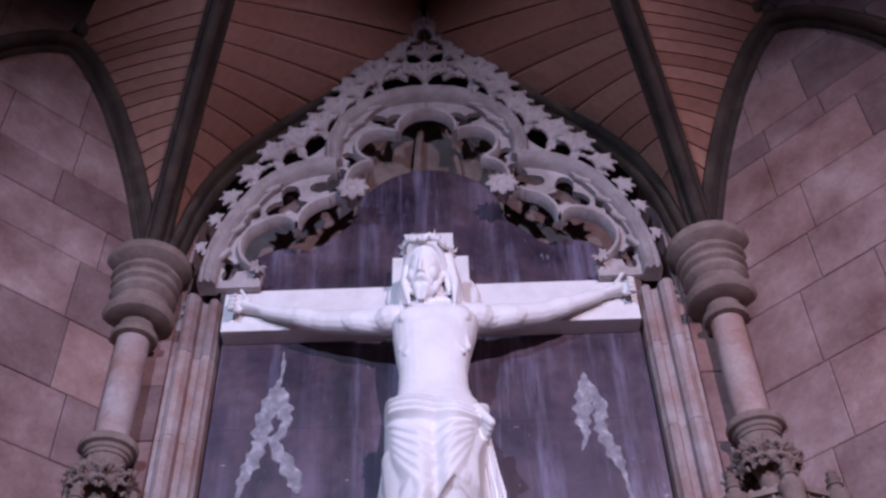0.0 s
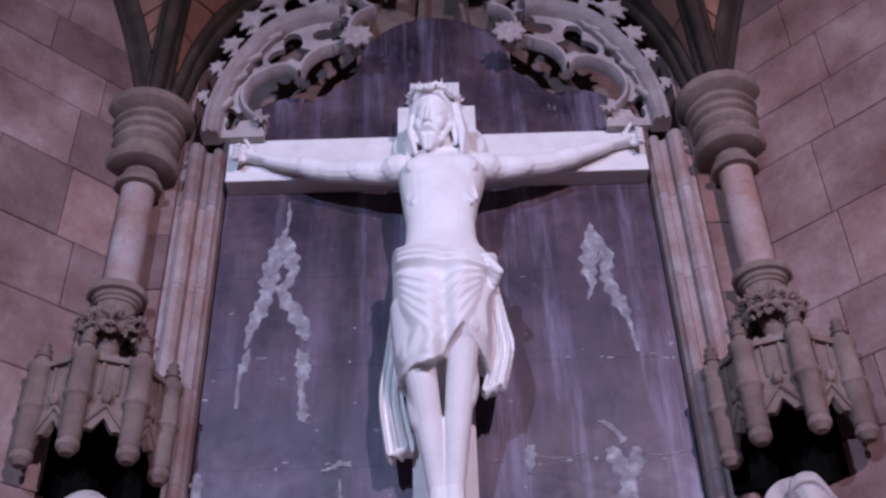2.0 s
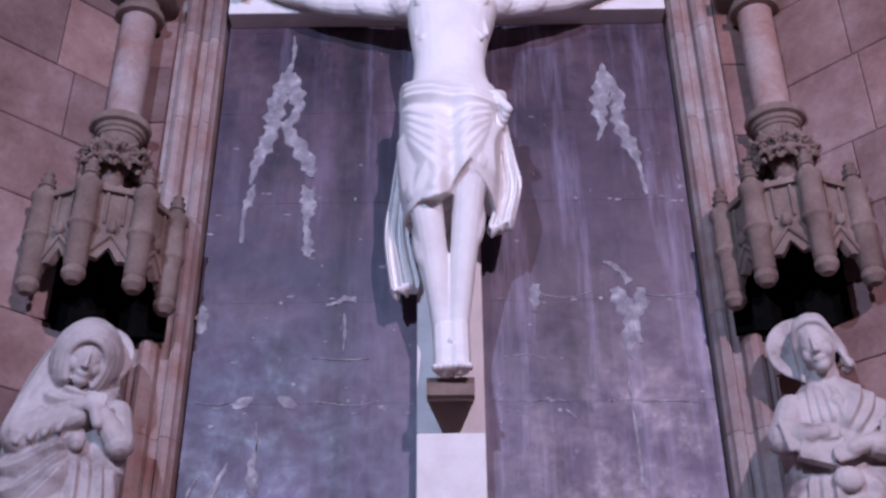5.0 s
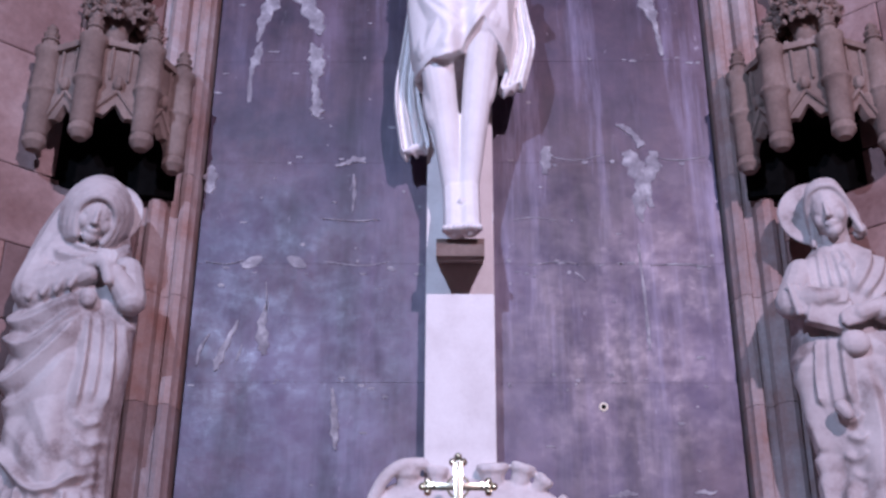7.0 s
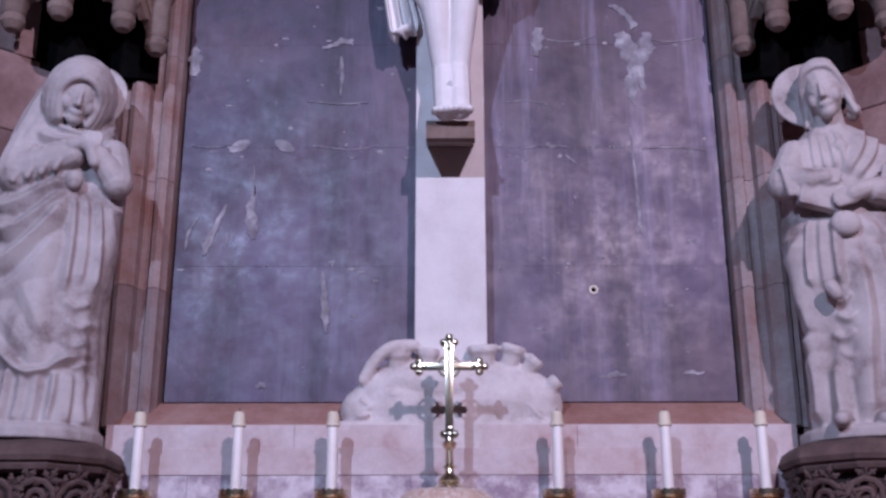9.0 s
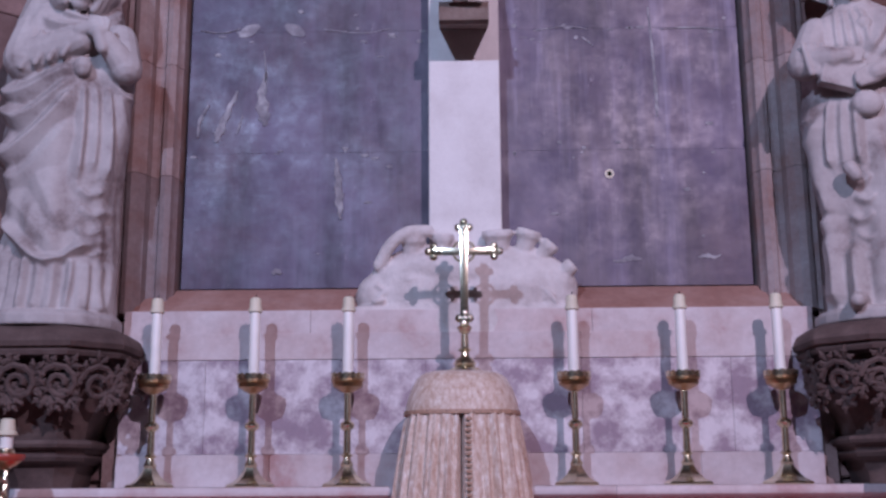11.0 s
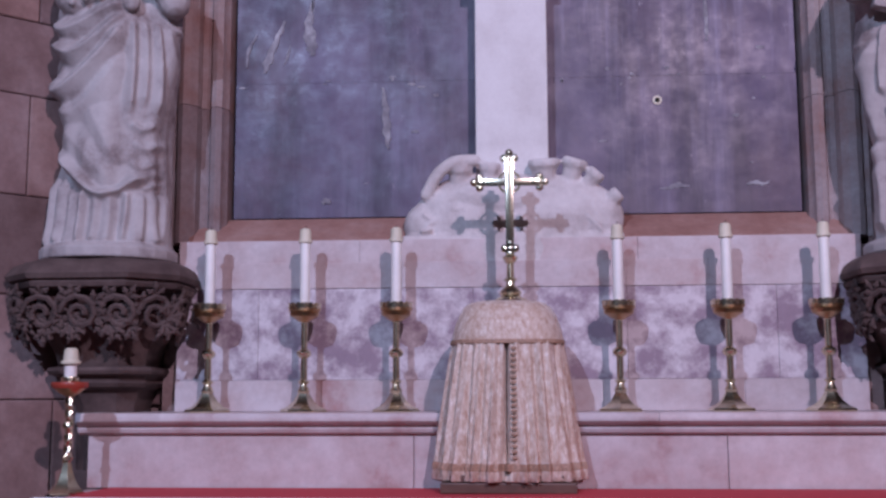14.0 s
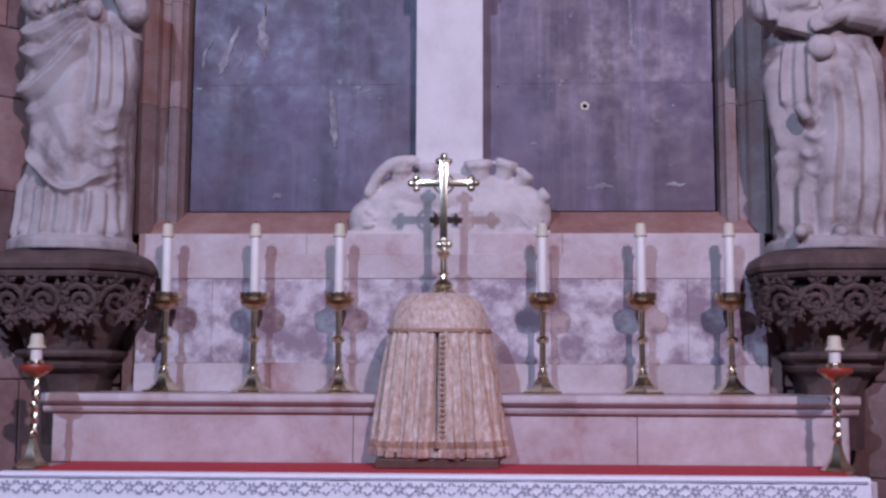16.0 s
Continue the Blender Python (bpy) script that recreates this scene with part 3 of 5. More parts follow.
part("fixing_hole", local(ring, reredos), CREAM, reredos, "small fixing hole with a pale worn rim")

# moulded jambs, one stone above another
JAMB = [(0.986, 3.54), (0.986, 3.465), (0.996, 3.45), (1.0, 3.425), (1.018, 3.412), (1.036, 3.42), (1.045, 3.445), (1.06, 3.45), (1.075, 3.44), (1.08, 3.40), (1.098, 3.375), (1.122, 3.37), (1.142, 3.385), (1.15, 3.415), (1.175, 3.42), (1.175, 3.6), (0.986, 3.6)]
for sx, nm in ((-1, "left"), (1, "right")):
    jamb = thing("reredos_jamb", sx * 1.07, 3.45, 2.14, "moulded red and grey sandstone jamb beside the panel", "jamb", "jambs of the reredos")
    zs = [2.14, 2.62, 3.02, 3.5, 3.93, 4.4, 4.86, 5.2]
    for z0, z1 in zip(zs, zs[1:]):
        bm = bmesh.new()
        add_loft(bm, [[(sx * x, y, z) for x, y in JAMB] for z in (z0 + 0.001, z1 - 0.001)])
        part("stone", local(bm, jamb), JAMB_STONE, jamb, angle=28)

GY = 3.33   # plane of the tracery


def frond(size, fingers=5, spread=1.25):
    """A carved leaf of separate fingers with knobbed tips round a hollow heart; it grows along +z from the origin and faces -y."""
    bm = bmesh.new()
    for k in range(fingers):
        a = -spread + 2 * spread * k / (fingers - 1)
        L = size * (1.0 - 0.22 * abs(a) / spread)
        curve = [Vector((L * f * math.sin(a * (0.75 + 0.35 * f)), -0.30 * size * math.sin(2.2 * f), 0.12 * size + L * f * math.cos(a * (0.75 + 0.35 * f)))) for f in (0.0, 0.35, 0.7, 1.0)]
        for p, q, r0, r1 in zip(curve, curve[1:], (0.10, 0.125, 0.15), (0.125, 0.15, 0.10)):
            add_limb(bm, p, q, size * r0, size * r1, 6)
        for e in (-1, 1):
            add_ball(bm, curve[2] + Vector((e * 0.14 * size * math.cos(a), -0.02 * size, -e * 0.14 * size * math.sin(a))), size * 0.10, 6, 5)
    return bm
gable = thing("traceried_gable", 0, GY, 5.2, "grey stone cusped tracery gable crested with leaves", "tracery")
BAND = [(-0.045, 0.06), (-0.045, -0.02), (-0.03, -0.045), (-0.018, -0.03), (0.0, -0.055), (0.016, -0.03), (0.026, -0.045), (0.04, -0.02), (0.04, 0.06)]
half = arc3((-1.045, 5.2), (-1.01, 5.5), (-0.90, 5.76), 8) + arc3((-0.90, 5.76), (-0.72, 5.97), (-0.47, 6.035), 8)[1:]
half_c = arc3((-0.485, 6.04), (-0.352, 6.49), (0.0, 6.62), 12)


def in_plane(pts, y=GY):
    return [(x, y, z) for x, z in pts]


for sx in (-1, 1):
    bm = bmesh.new()
    add_sweep(bm, in_plane([(sx * x, z) for x, z in half]), BAND, (0, 1, 0))
    part("side_arch", local(bm, gable), TRACERY, gable)
bm = bmesh.new()
add_sweep(bm, in_plane(half_c + [(-x, z) for x, z in reversed(half_c[:-1])]), BAND, (0, 1, 0))
part("centre_arch", local(bm, gable), TRACERY, gable)
FOIL = [(-0.019, 0.045), (-0.019, 0.0), (-0.007, -0.026), (0.007, -0.026), (0.019, 0.0), (0.019, 0.045)]
foils = [arc3((-0.79, 5.29), (-0.915, 5.47), (-0.80, 5.63), 10), arc3((-0.80, 5.63), (-0.71, 5.655), (-0.645, 5.56), 6), arc3((-0.645, 5.56), (-0.60, 5.73), (-0.50, 5.79), 8), arc3((-0.50, 5.79), (-0.43, 5.81), (-0.375, 5.77), 5),
         arc3((-0.37, 5.80), (-0.41, 5.96), (-0.285, 6.06), 9), arc3((-0.285, 6.06), (-0.37, 6.22), (-0.158, 6.285), 11)]
for sx in (-1, 1):
    for f in foils:
        bm = bmesh.new()
        add_sweep(bm, in_plane([(sx * x, z) for x, z in f], GY + 0.01), FOIL, (0, 1, 0))
        part("foil", local(bm, gable), TRACERY, gable)
bm = bmesh.new()
add_sweep(bm, in_plane(arc3((-0.155, 6.28), (0, 6.475), (0.155, 6.28), 14), GY + 0.01), FOIL, (0, 1, 0))
part("foil", local(bm, gable), TRACERY, gable)
# pierced webs between the cusps and the arches, with three-cornered eyes
def pierced_web(region, eyes, sx):
    st = 0.0065
    xs_, zs_ = np.meshgrid(np.arange(-1.1, 0.02, st), np.arange(5.18, 6.7, st), indexing="ij")
    inside = np.zeros(xs_.shape, bool)
    for (x0, z0), (x1, z1) in zip(region, region[1:] + region[:1]):
        if z0 != z1:
            inside ^= ((z0 > zs_) != (z1 > zs_)) & (xs_ < (x1 - x0) * (zs_ - z0) / (z1 - z0) + x0)
    for ex, ez, r, turn in eyes:
        a, d = np.arctan2(zs_ - ez, xs_ - ex) - turn, np.hypot(xs_ - ex, zs_ - ez)
        inside &= d > r * (0.72 + 0.34 * np.cos(3 * a))
    bm = bmesh.new()
    made = {}

    def corner(i, j):
        if (i, j) not in made:
            made[i, j] = bm.verts.new((sx * (-1.1 + i * st), GY + 0.022, 5.18 + j * st))
        return made[i, j]
    for i, j in np.argwhere(inside):
        bm.faces.new([corner(i, j), corner(i + 1, j), corner(i + 1, j + 1), corner(i, j + 1)])
    for _ in range(3):
        bmesh.ops.smooth_vert(bm, verts=[v for v in bm.verts if v.is_boundary], factor=0.5, use_axis_x=True, use_axis_z=True)
    r = bmesh.ops.extrude_face_region(bm, geom=list(bm.faces))
    bmesh.ops.translate(bm, verts=[v for v in r["geom"] if isinstance(v, bmesh.types.BMVert)], vec=(0, 0.035, 0))
    part("pierced_web", local(bm, gable), TRACERY, gable)


for sx in (-1, 1):
    pierced_web(half + [(-0.37, 5.80)] + [p for f in reversed(foils[:4]) for p in reversed(f)] + [(-0.8, 5.2)],
                ((-0.70, 5.775, 0.125, -0.5), (-0.905, 5.68, 0.065, 0.4), (-0.50, 5.90, 0.10, 1.2), (-0.945, 5.33, 0.075, 0.2)), sx)
    pierced_web(half_c + [p for p in reversed(arc3((-0.155, 6.28), (0, 6.475), (0.155, 6.28), 14)) if p[0] <= 0] + list(reversed(foils[5])) + list(reversed(foils[4])),
                ((-0.385, 6.10, 0.07, 0.3), (-0.215, 6.405, 0.09, 0.6), (-0.43, 5.99, 0.045, 0.2)), sx)
    # leafy pendants
    bm = bmesh.new()
    add_ball(bm, (sx * 0.375, GY - 0.04, 5.79), 0.04, 10, 8)
    pendant = part("pendant", local(bm, gable), TRACERY, gable, "leafy stone pendant of a cusp")
    for k in range(7):
        a = -2.3 + 4.6 * k / 6
        bm = bmesh.new()
        merge(bm, frond(0.07), Matrix.Translation((sx * 0.375, GY - 0.035, 5.80)) @ Matrix.Rotation(math.pi + a, 4, "Y"))
        part("leaf", local(bm, gable), TRACERY, pendant)
    bm = bmesh.new()
    for k in range(3):
        merge(bm, frond(0.045), Matrix.Translation((sx * 0.80, GY - 0.02, 5.30)) @ Matrix.Rotation(sx * (1.6 + 0.7 * k), 4, "Y"))
    part("pendant", local(bm, gable), TRACERY, gable)

# crest of leaves from the springing up to the finial
CREST = spline([(-1.06, 5.38), (-0.99, 5.62), (-0.88, 5.84), (-0.74, 6.03), (-0.57, 6.20), (-0.43, 6.40), (-0.30, 6.58), (-0.17, 6.72)], 8)
INNER = half + half_c[3:]
for sx in (-1, 1):
    n = 10
    for k in range(n):
        i = int((k + 0.3) / n * (len(CREST) - 1))
        (x, z), (x2, z2) = CREST[i], CREST[min(i + 2, len(CREST) - 1)]
        ang = math.atan2(z2 - z, x2 - x)
        size = np.interp(k, [0, 2, 6, 9], [0.05, 0.085, 0.14, 0.165])
        out = ang + math.pi / 2
        bm = bmesh.new()
        px, pz = x + 0.02 * math.cos(out), z + 0.02 * math.sin(out)
        roll = math.pi / 2 - out
        size *= 1.05 + 0.12 * math.sin(5.1 * k)
        merge(bm, frond(size, 5), Matrix.Translation((px, GY - 0.025, pz)) @ Matrix.Rotation(roll + 0.25, 4, "Y"))
        merge(bm, frond(size * 0.6, 3, 0.9), Matrix.Translation((px, GY - 0.01, pz)) @ Matrix.Rotation(roll - 1.25, 4, "Y"))
        # stalk that curls back to the arch
        stalk = spline([(px - 0.10 * math.cos(out) + 0.05 * math.cos(ang), GY, pz - 0.10 * math.sin(out) + 0.05 * math.sin(ang)), (px - 0.07 * math.cos(out) - 0.04 * math.cos(ang), GY - 0.015, pz - 0.07 * math.sin(out) - 0.04 * math.sin(ang)), (px, GY - 0.01, pz)], 4)
        add_sweep(bm, stalk, [(-0.014, 0.02), (-0.014, -0.01), (0, -0.02), (0.014, -0.01), (0.014, 0.02)], (0, 1, 0))
        if sx > 0:
            bmesh.ops.transform(bm, matrix=Matrix.Diagonal((-1, 1, 1, 1)), verts=bm.verts)
        crocket = part("crocket", local(bm, gable), TRACERY, gable, "curling stone leaf of the crest")
        melt = crocket.modifiers.new("melt", "REMESH")
        melt.mode, melt.voxel_size, melt.use_smooth_shade = "VOXEL", 0.006, True
    bm = bmesh.new()
    add_sweep(bm, in_plane([(sx * (x + 0.03), z - 0.06) for x, z in CREST], GY + 0.005), [(-0.022, 0.03), (-0.022, -0.02), (0.022, -0.02), (0.022, 0.03)], (0, 1, 0))
    part("crest_rail", local(bm, gable), TRACERY, gable)
bm = bmesh.new()
add_sweep(bm, [(0, GY, 6.6), (0, GY, 7.28)], [(-0.016, 0.02), (-0.016, -0.02), (0.016, -0.02), (0.016, 0.02)], (0, 1, 0))
finial = part("finial", local(bm, gable), TRACERY, gable, "leafy stone finial")
for x, z, s, a in ((0, 6.66, 0.14, 0), (-0.10, 6.68, 0.13, -0.6), (0.10, 6.68, 0.13, 0.6), (0, 6.84, 0.12, 0), (-0.10, 6.86, 0.14, -1.1), (0.10, 6.86, 0.14, 1.1), (-0.12, 6.93, 0.12, -0.35), (0.12, 6.93, 0.12, 0.35), (-0.05, 7.03, 0.12, -0.7), (0.05, 7.03, 0.12, 0.7), (0, 7.08, 0.12, 0), (-0.15, 6.78, 0.09, -1.6), (0.15, 6.78, 0.09, 1.6), (0, 7.19, 0.10, 0), (-0.03, 7.18, 0.07, -0.9), (0.03, 7.18, 0.07, 0.9)):
    bm = bmesh.new()
    merge(bm, frond(s * 1.08, 5, 1.1), Matrix.Translation((x, GY - 0.02, 6.69 + (z - 6.66) * 1.12)) @ Matrix.Rotation(a, 4, "Y"))
    part("leaf", local(bm, gable), TRACERY, finial)

# sill and retable courses behind the candlesticks
bm = bmesh.new()
add_loft(bm, [[(x, 3.5, 2.236), (x, 3.36, 2.145), (x, 3.345, 2.13), (x, 3.345, 2.11), (x, 3.56, 2.11), (x, 3.56, 2.236)] for x in (-1.09, -0.36)])
add_loft(bm, [[(x, 3.5, 2.236), (x, 3.36, 2.145), (x, 3.345, 2.13), (x, 3.345, 2.11), (x, 3.56, 2.11), (x, 3.56, 2.236)] for x in (0.36, 1.09)])
tagged(part("reredos_sill", bm, SILL_STONE, smooth=False), "sloping red sandstone sill below the panel", "sill")
retable = thing("retable", 0, 3.34, 1.58, "low pink alabaster retable of stacked slabs", "retable")
for z0, z1, y, mat, cuts in ((1.58, 1.68, 3.298, ALTAR_STONE, [-1.1, -0.62, -0.2, 0.28, 0.72, 1.1]), (1.68, 1.975, 3.304, FRIEZE, [-1.1, -0.83, -0.13, 0.36, 0.83, 1.1]), (1.975, 2.06, 3.30, ALTAR_STONE, [-1.1, -0.36, 0.36, 0.62, 1.1]), (2.06, 2.135, 3.31, ALTAR_STONE, [-1.1, -0.5, 0.4, 1.1])):
    for x0, x1 in zip(cuts, cuts[1:]):
        part("slab", local(box(x0 + 0.0004, x1 - 0.0004, y, 3.345, z0 + 0.0004, z1 - 0.0004, 0.0012), retable), mat, retable, smooth=False)

# ---- altar, gradine, cloths ----
gradine = thing("gradine", 0, 3.18, 1.357, "pink alabaster altar shelf with a moulded edge", "shelf")
prof = [(3.075, 1.515), (3.06, 1.522), (3.056, 1.532), (3.062, 1.54), (3.045, 1.546), (3.035, 1.556), (3.035, 1.572), (3.04, 1.58), (3.34, 1.58), (3.34, 1.515)]
for cuts in ([-1.32, -0.2], [-0.2, 0.42], [0.42, 1.32]):
    bm = bmesh.new()
    add_loft(bm, [[(x, y, z) for y, z in prof] for x in (cuts[0] + 0.0005, cuts[1] - 0.0005)])
    part("shelf_edge", local(bm, gradine), ALTAR_STONE, gradine)
for x0, x1 in ((-1.295, -0.3), (-0.3, 0.62), (0.62, 1.295)):
    part("front_slab", local(box(x0 + 0.001, x1 - 0.001, 3.08, 3.34, 1.357, 1.515, 0.002), gradine), ALTAR_STONE, gradine, smooth=False)
altar = thing("altar_table", 0, 2.9, 0.36, "stone altar table below its cloths", "altar")
part("mensa", local(box(-1.30, 1.24, 2.68, 3.34, 1.25, 1.352, 0.006), altar), ALTAR_STONE, altar, smooth=False)
part("body", local(box(-1.25, 1.25, 2.8, 3.34, 0.36, 1.249), altar), ALTAR_STONE, altar, smooth=False)
structure("altar_step_upper", box(-2.0, 2.0, 1.9, 3.42, 0.18, 0.36, 0.01), FLOOR_STONE, "stone altar step")
structure("altar_step_lower", box(-2.0, 2.0, 1.5, 3.42, 0.001, 0.179, 0.01), FLOOR_STONE, "stone altar step")
bm = bmesh.new()
n = 60
add_loft(bm, [[(x, 3.07, 1.353), (x, 3.07, 1.359), (x, 2.69, 1.360 + 0.0015 * math.sin(x * 9)), (x, 2.672, 1.356), (x, 2.668, 1.30), (x, 2.674, 1.30), (x, 2.677, 1.352)] for x in np.linspace(-1.22, 1.205, n)])
tagged(part("altar_cloth", bm, RED_CLOTH), "red cloth over the top of the altar", "cloth")


def lace():
    """White net with floral sprigs, hung over the front edge of the altar."""
    ob = thing("lace_frontal", 0, 2.66, 1.35, "white lace cloth with floral sprigs on the altar front", "cloth")
    wave = lambda x: 0.004 * math.sin(17 * x) + 0.003 * math.sin(41 * x + 1)
    bm = bmesh.new()
    add_loft(bm, [[(x, 2.70, 1.3645), (x, 2.668, 1.3635), (x, 2.660 + wave(x) * 0.3, 1.355), (x, 2.655 + wave(x), 1.20), (x, 2.645 + wave(x) * 1.5, 1.02), (x, 2.649 + wave(x) * 1.5, 1.02), (x, 2.659 + wave(x), 1.20), (x, 2.664, 1.355), (x, 2.668, 1.3605), (x, 2.70, 1.362)] for x in np.linspace(-1.285, 1.215, 180)])
    part("cloth", local(bm, ob), LINEN, ob)
    # Openwork sprigs as flat dabs, tinted with the shade behind the holes.
    bm = bmesh.new()

    def dab(x, z, rx, rz, tilt):
        y = 2.6525 + wave(x) - (1.2 - z) * 0.02 if z < 1.34 else 2.655
        c, s = math.cos(tilt), math.sin(tilt)
        add_loft(bm, [[(x + rx * math.cos(a) * c - rz * math.sin(a) * s, yy, z + rx * math.cos(a) * s + rz * math.sin(a) * c) for a in np.linspace(0, 2 * math.pi, 7, endpoint=False)] for yy in (y + 0.002, y - 0.001)])
    for i in range(41):
        x0 = -1.255 + i * 0.06
        for row in range(4):
            z0, xx = 1.325 - row * 0.055, x0 + (0.03 if row % 2 else 0)
            for k in range(6):
                a = k * math.pi / 3 + 0.3
                dab(xx + 0.011 * math.cos(a), z0 + 0.011 * math.sin(a), 0.0065, 0.0035, a)
            for k in (-1, 1):
                dab(xx + k * 0.024, z0 + 0.012, 0.008, 0.003, k * 0.8)
                dab(xx + k * 0.024, z0 - 0.014, 0.008, 0.003, -k * 0.8)
    for i in range(249):
        dab(-1.28 + i * 0.01, 1.352, 0.0046, 0.004, 0)
    part("openwork", local(bm, ob), NET, ob, "grey-blue openwork sprigs in the lace", smooth=False)["kind"] = "stuff"
    return ob


lace()

# ---- great cross with its figure, standing on a carved rock ----
cross = thing("great_cross", 0, 3.45, 2.2, "large white stone cross fixed against the dark panel", "cross")
part("shaft", local(box(-0.122, 0.122, 3.40, 3.499, 2.2, 5.40, 0.006), cross), PALE, cross, smooth=False)
bm = bmesh.new()
add_box(bm, -0.965, -0.123, 3.40, 3.499, 4.98, 5.228, 0.006)
part("beam", local(bm, cross), PALE, cross, smooth=False)
part("beam", local(box(0.123, 0.967, 3.40, 3.499, 4.98, 5.228, 0.006), cross), PALE, cross, smooth=False)
bm = bmesh.new()
add_box(bm, -0.118, 0.12, 3.385, 3.499, 5.41, 5.565, 0.006)
add_box(bm, -0.178, 0.19, 3.39, 3.499, 5.229, 5.409, 0.006)
part("title_board", local(bm, cross), PALE, cross, "blank white title block above the beam", smooth=False)
bm = bmesh.new()
add_loft(bm, [[(x, 3.20, 3.142), (x, 3.40, 3.142), (x, 3.40, 3.132), (x, 3.22, 3.072), (x, 3.20, 3.078)] for x in (-0.082, 0.082)])
part("foot_block", local(bm, cross), CARVED, cross, "brown stone foot block", smooth=False)
halo = lathe([(0.0, 0.0), (0.205, 0.0), (0.215, 0.008), (0.205, 0.018), (0.0, 0.012)], 36)
bmesh.ops.transform(halo, matrix=Matrix.Translation((0.015, 3.375, 5.13)) @ Matrix.Rotation(radians(78), 4, "X"), verts=halo.verts)
part("halo", local(halo, cross), PALE, cross)


def add_head(bm, at, turn, k=1.0, beard=False, veil=False):
    """A head that looks along -y, about its own neck, with brow, eyes, nose, mouth and cheeks; turn sets its bow and tilt."""
    m = Matrix.Translation(at) @ turn @ Matrix.Diagonal((k, k, k, 1))

    def ball(c, r, rot=None):
        add_ball(bm, (0, 0, 0), r, 14, 10, m @ Matrix.Translation(c) @ (rot or Matrix()))

    def limb(a, b, r0, r1):
        add_limb(bm, m @ Vector(a), m @ Vector(b), r0 * k, r1 * k, 8)
    ball((0, 0.01, 0.045), (0.076, 0.096, 0.088))
    ball((0, -0.030, -0.008), (0.062, 0.070, 0.090))
    ball((0, -0.064, -0.080), (0.030, 0.030, 0.026))
    for s in (-1, 1):
        ball((s * 0.028, -0.079, 0.004), (0.016, 0.010, 0.008))
        ball((s * 0.036, -0.066, -0.030), (0.022, 0.024, 0.028))
        limb((0, -0.096, -0.052), (s * 0.018, -0.090, -0.054), 0.0055, 0.004)
        limb((0, -0.094, -0.062), (s * 0.014, -0.089, -0.061), 0.0055, 0.004)
        ball((s * 0.009, -0.101, -0.029), (0.007, 0.009, 0.006))
    limb((0, -0.096, 0.020), (0, -0.111, -0.025), 0.007, 0.010)
    if beard:
        for s in (-1, 1):
            limb((s * 0.006, -0.100, -0.047), (s * 0.036, -0.078, -0.068), 0.010, 0.008)
            limb((s * 0.060, -0.030, -0.030), (s * 0.040, -0.055, -0.085), 0.014, 0.018)
            limb((s * 0.012, -0.078, -0.085), (s * 0.008, -0.082, -0.125), 0.022, 0.010)
        ball((0, -0.060, -0.088), (0.042, 0.036, 0.036))
    return m


def add_hair(bm, m, low=-0.09):
    """Locks parted over the brow that wave down both sides of a head placed by m."""
    for s in (-1, 1):
        for k in range(8):
            lock = spline([(s * 0.008, -0.080 + 0.026 * k, 0.092 + 0.038 * math.sin(0.42 * k)), (s * 0.046, -0.070 + 0.026 * k, 0.078 + 0.034 * math.sin(0.42 * k)), (s * 0.070, -0.040 + 0.022 * k, 0.030),
                           (s * (0.073 + 0.010 * (k % 2)), -0.014 + 0.018 * k, -0.025), (s * (0.078 + 0.010 * ((k + 1) % 2)), -0.012 + 0.016 * k, low + 0.008 * (k % 3))], 4)
            for p, q in zip(lock, lock[1:]):
                add_limb(bm, m @ Vector(p), m @ Vector(q), 0.012, 0.011, 6)


def crucified():
    bm = bmesh.new()
    tors = [(4.28, 0.175, 0.115, 0.02, 3.25), (4.40, 0.165, 0.105, 0.015, 3.245), (4.48, 0.148, 0.092, 0.01, 3.245), (4.56, 0.145, 0.095, 0.01, 3.24), (4.66, 0.162, 0.112, 0.012, 3.235), (4.76, 0.182, 0.125, 0.02, 3.235), (4.85, 0.19, 0.12, 0.025, 3.25), (4.92, 0.155, 0.095, 0.025, 3.27), (4.98, 0.085, 0.08, 0.025, 3.28)]
    rings = []
    for z, a, b, cx, cy in tors:
        rings.append([(cx + a * math.copysign(abs(math.cos(t)) ** 0.85, math.cos(t)), cy + b * math.copysign(abs(math.sin(t)) ** 0.85, math.sin(t)), z) for t in np.linspace(0, 2 * math.pi, 28, endpoint=False)])
    add_loft(bm, rings)
    for s in (-1, 1):
        add_ball(bm, (0.022 + s * 0.078, 3.146, 4.81), (0.080, 0.030, 0.055))
        add_limb(bm, (0.02 + s * 0.03, 3.136, 4.72), (0.02 + s * 0.12, 3.162, 4.62), 0.018, 0.014, 8)
        add_limb(bm, (0.02 + s * 0.13, 3.165, 4.72), (0.02 + s * 0.145, 3.175, 4.65), 0.014, 0.010, 8)
        add_limb(bm, (0.02 + s * 0.02, 3.19, 4.945), (0.02 + s * 0.15, 3.215, 4.925), 0.016, 0.016, 8)
    for s, sh, el, wr, hd in ((-1, (-0.165, 3.275, 4.895), (-0.47, 3.33, 4.955), (-0.76, 3.36, 5.06), (-0.86, 3.365, 5.095)), (1, (0.205, 3.275, 4.895), (0.50, 3.33, 4.965), (0.78, 3.36, 5.09), (0.885, 3.365, 5.125))):
        add_ball(bm, Vector(sh) + Vector((0, -0.01, 0)), (0.088, 0.078, 0.070))
        add_limb(bm, sh, el, 0.066, 0.050)
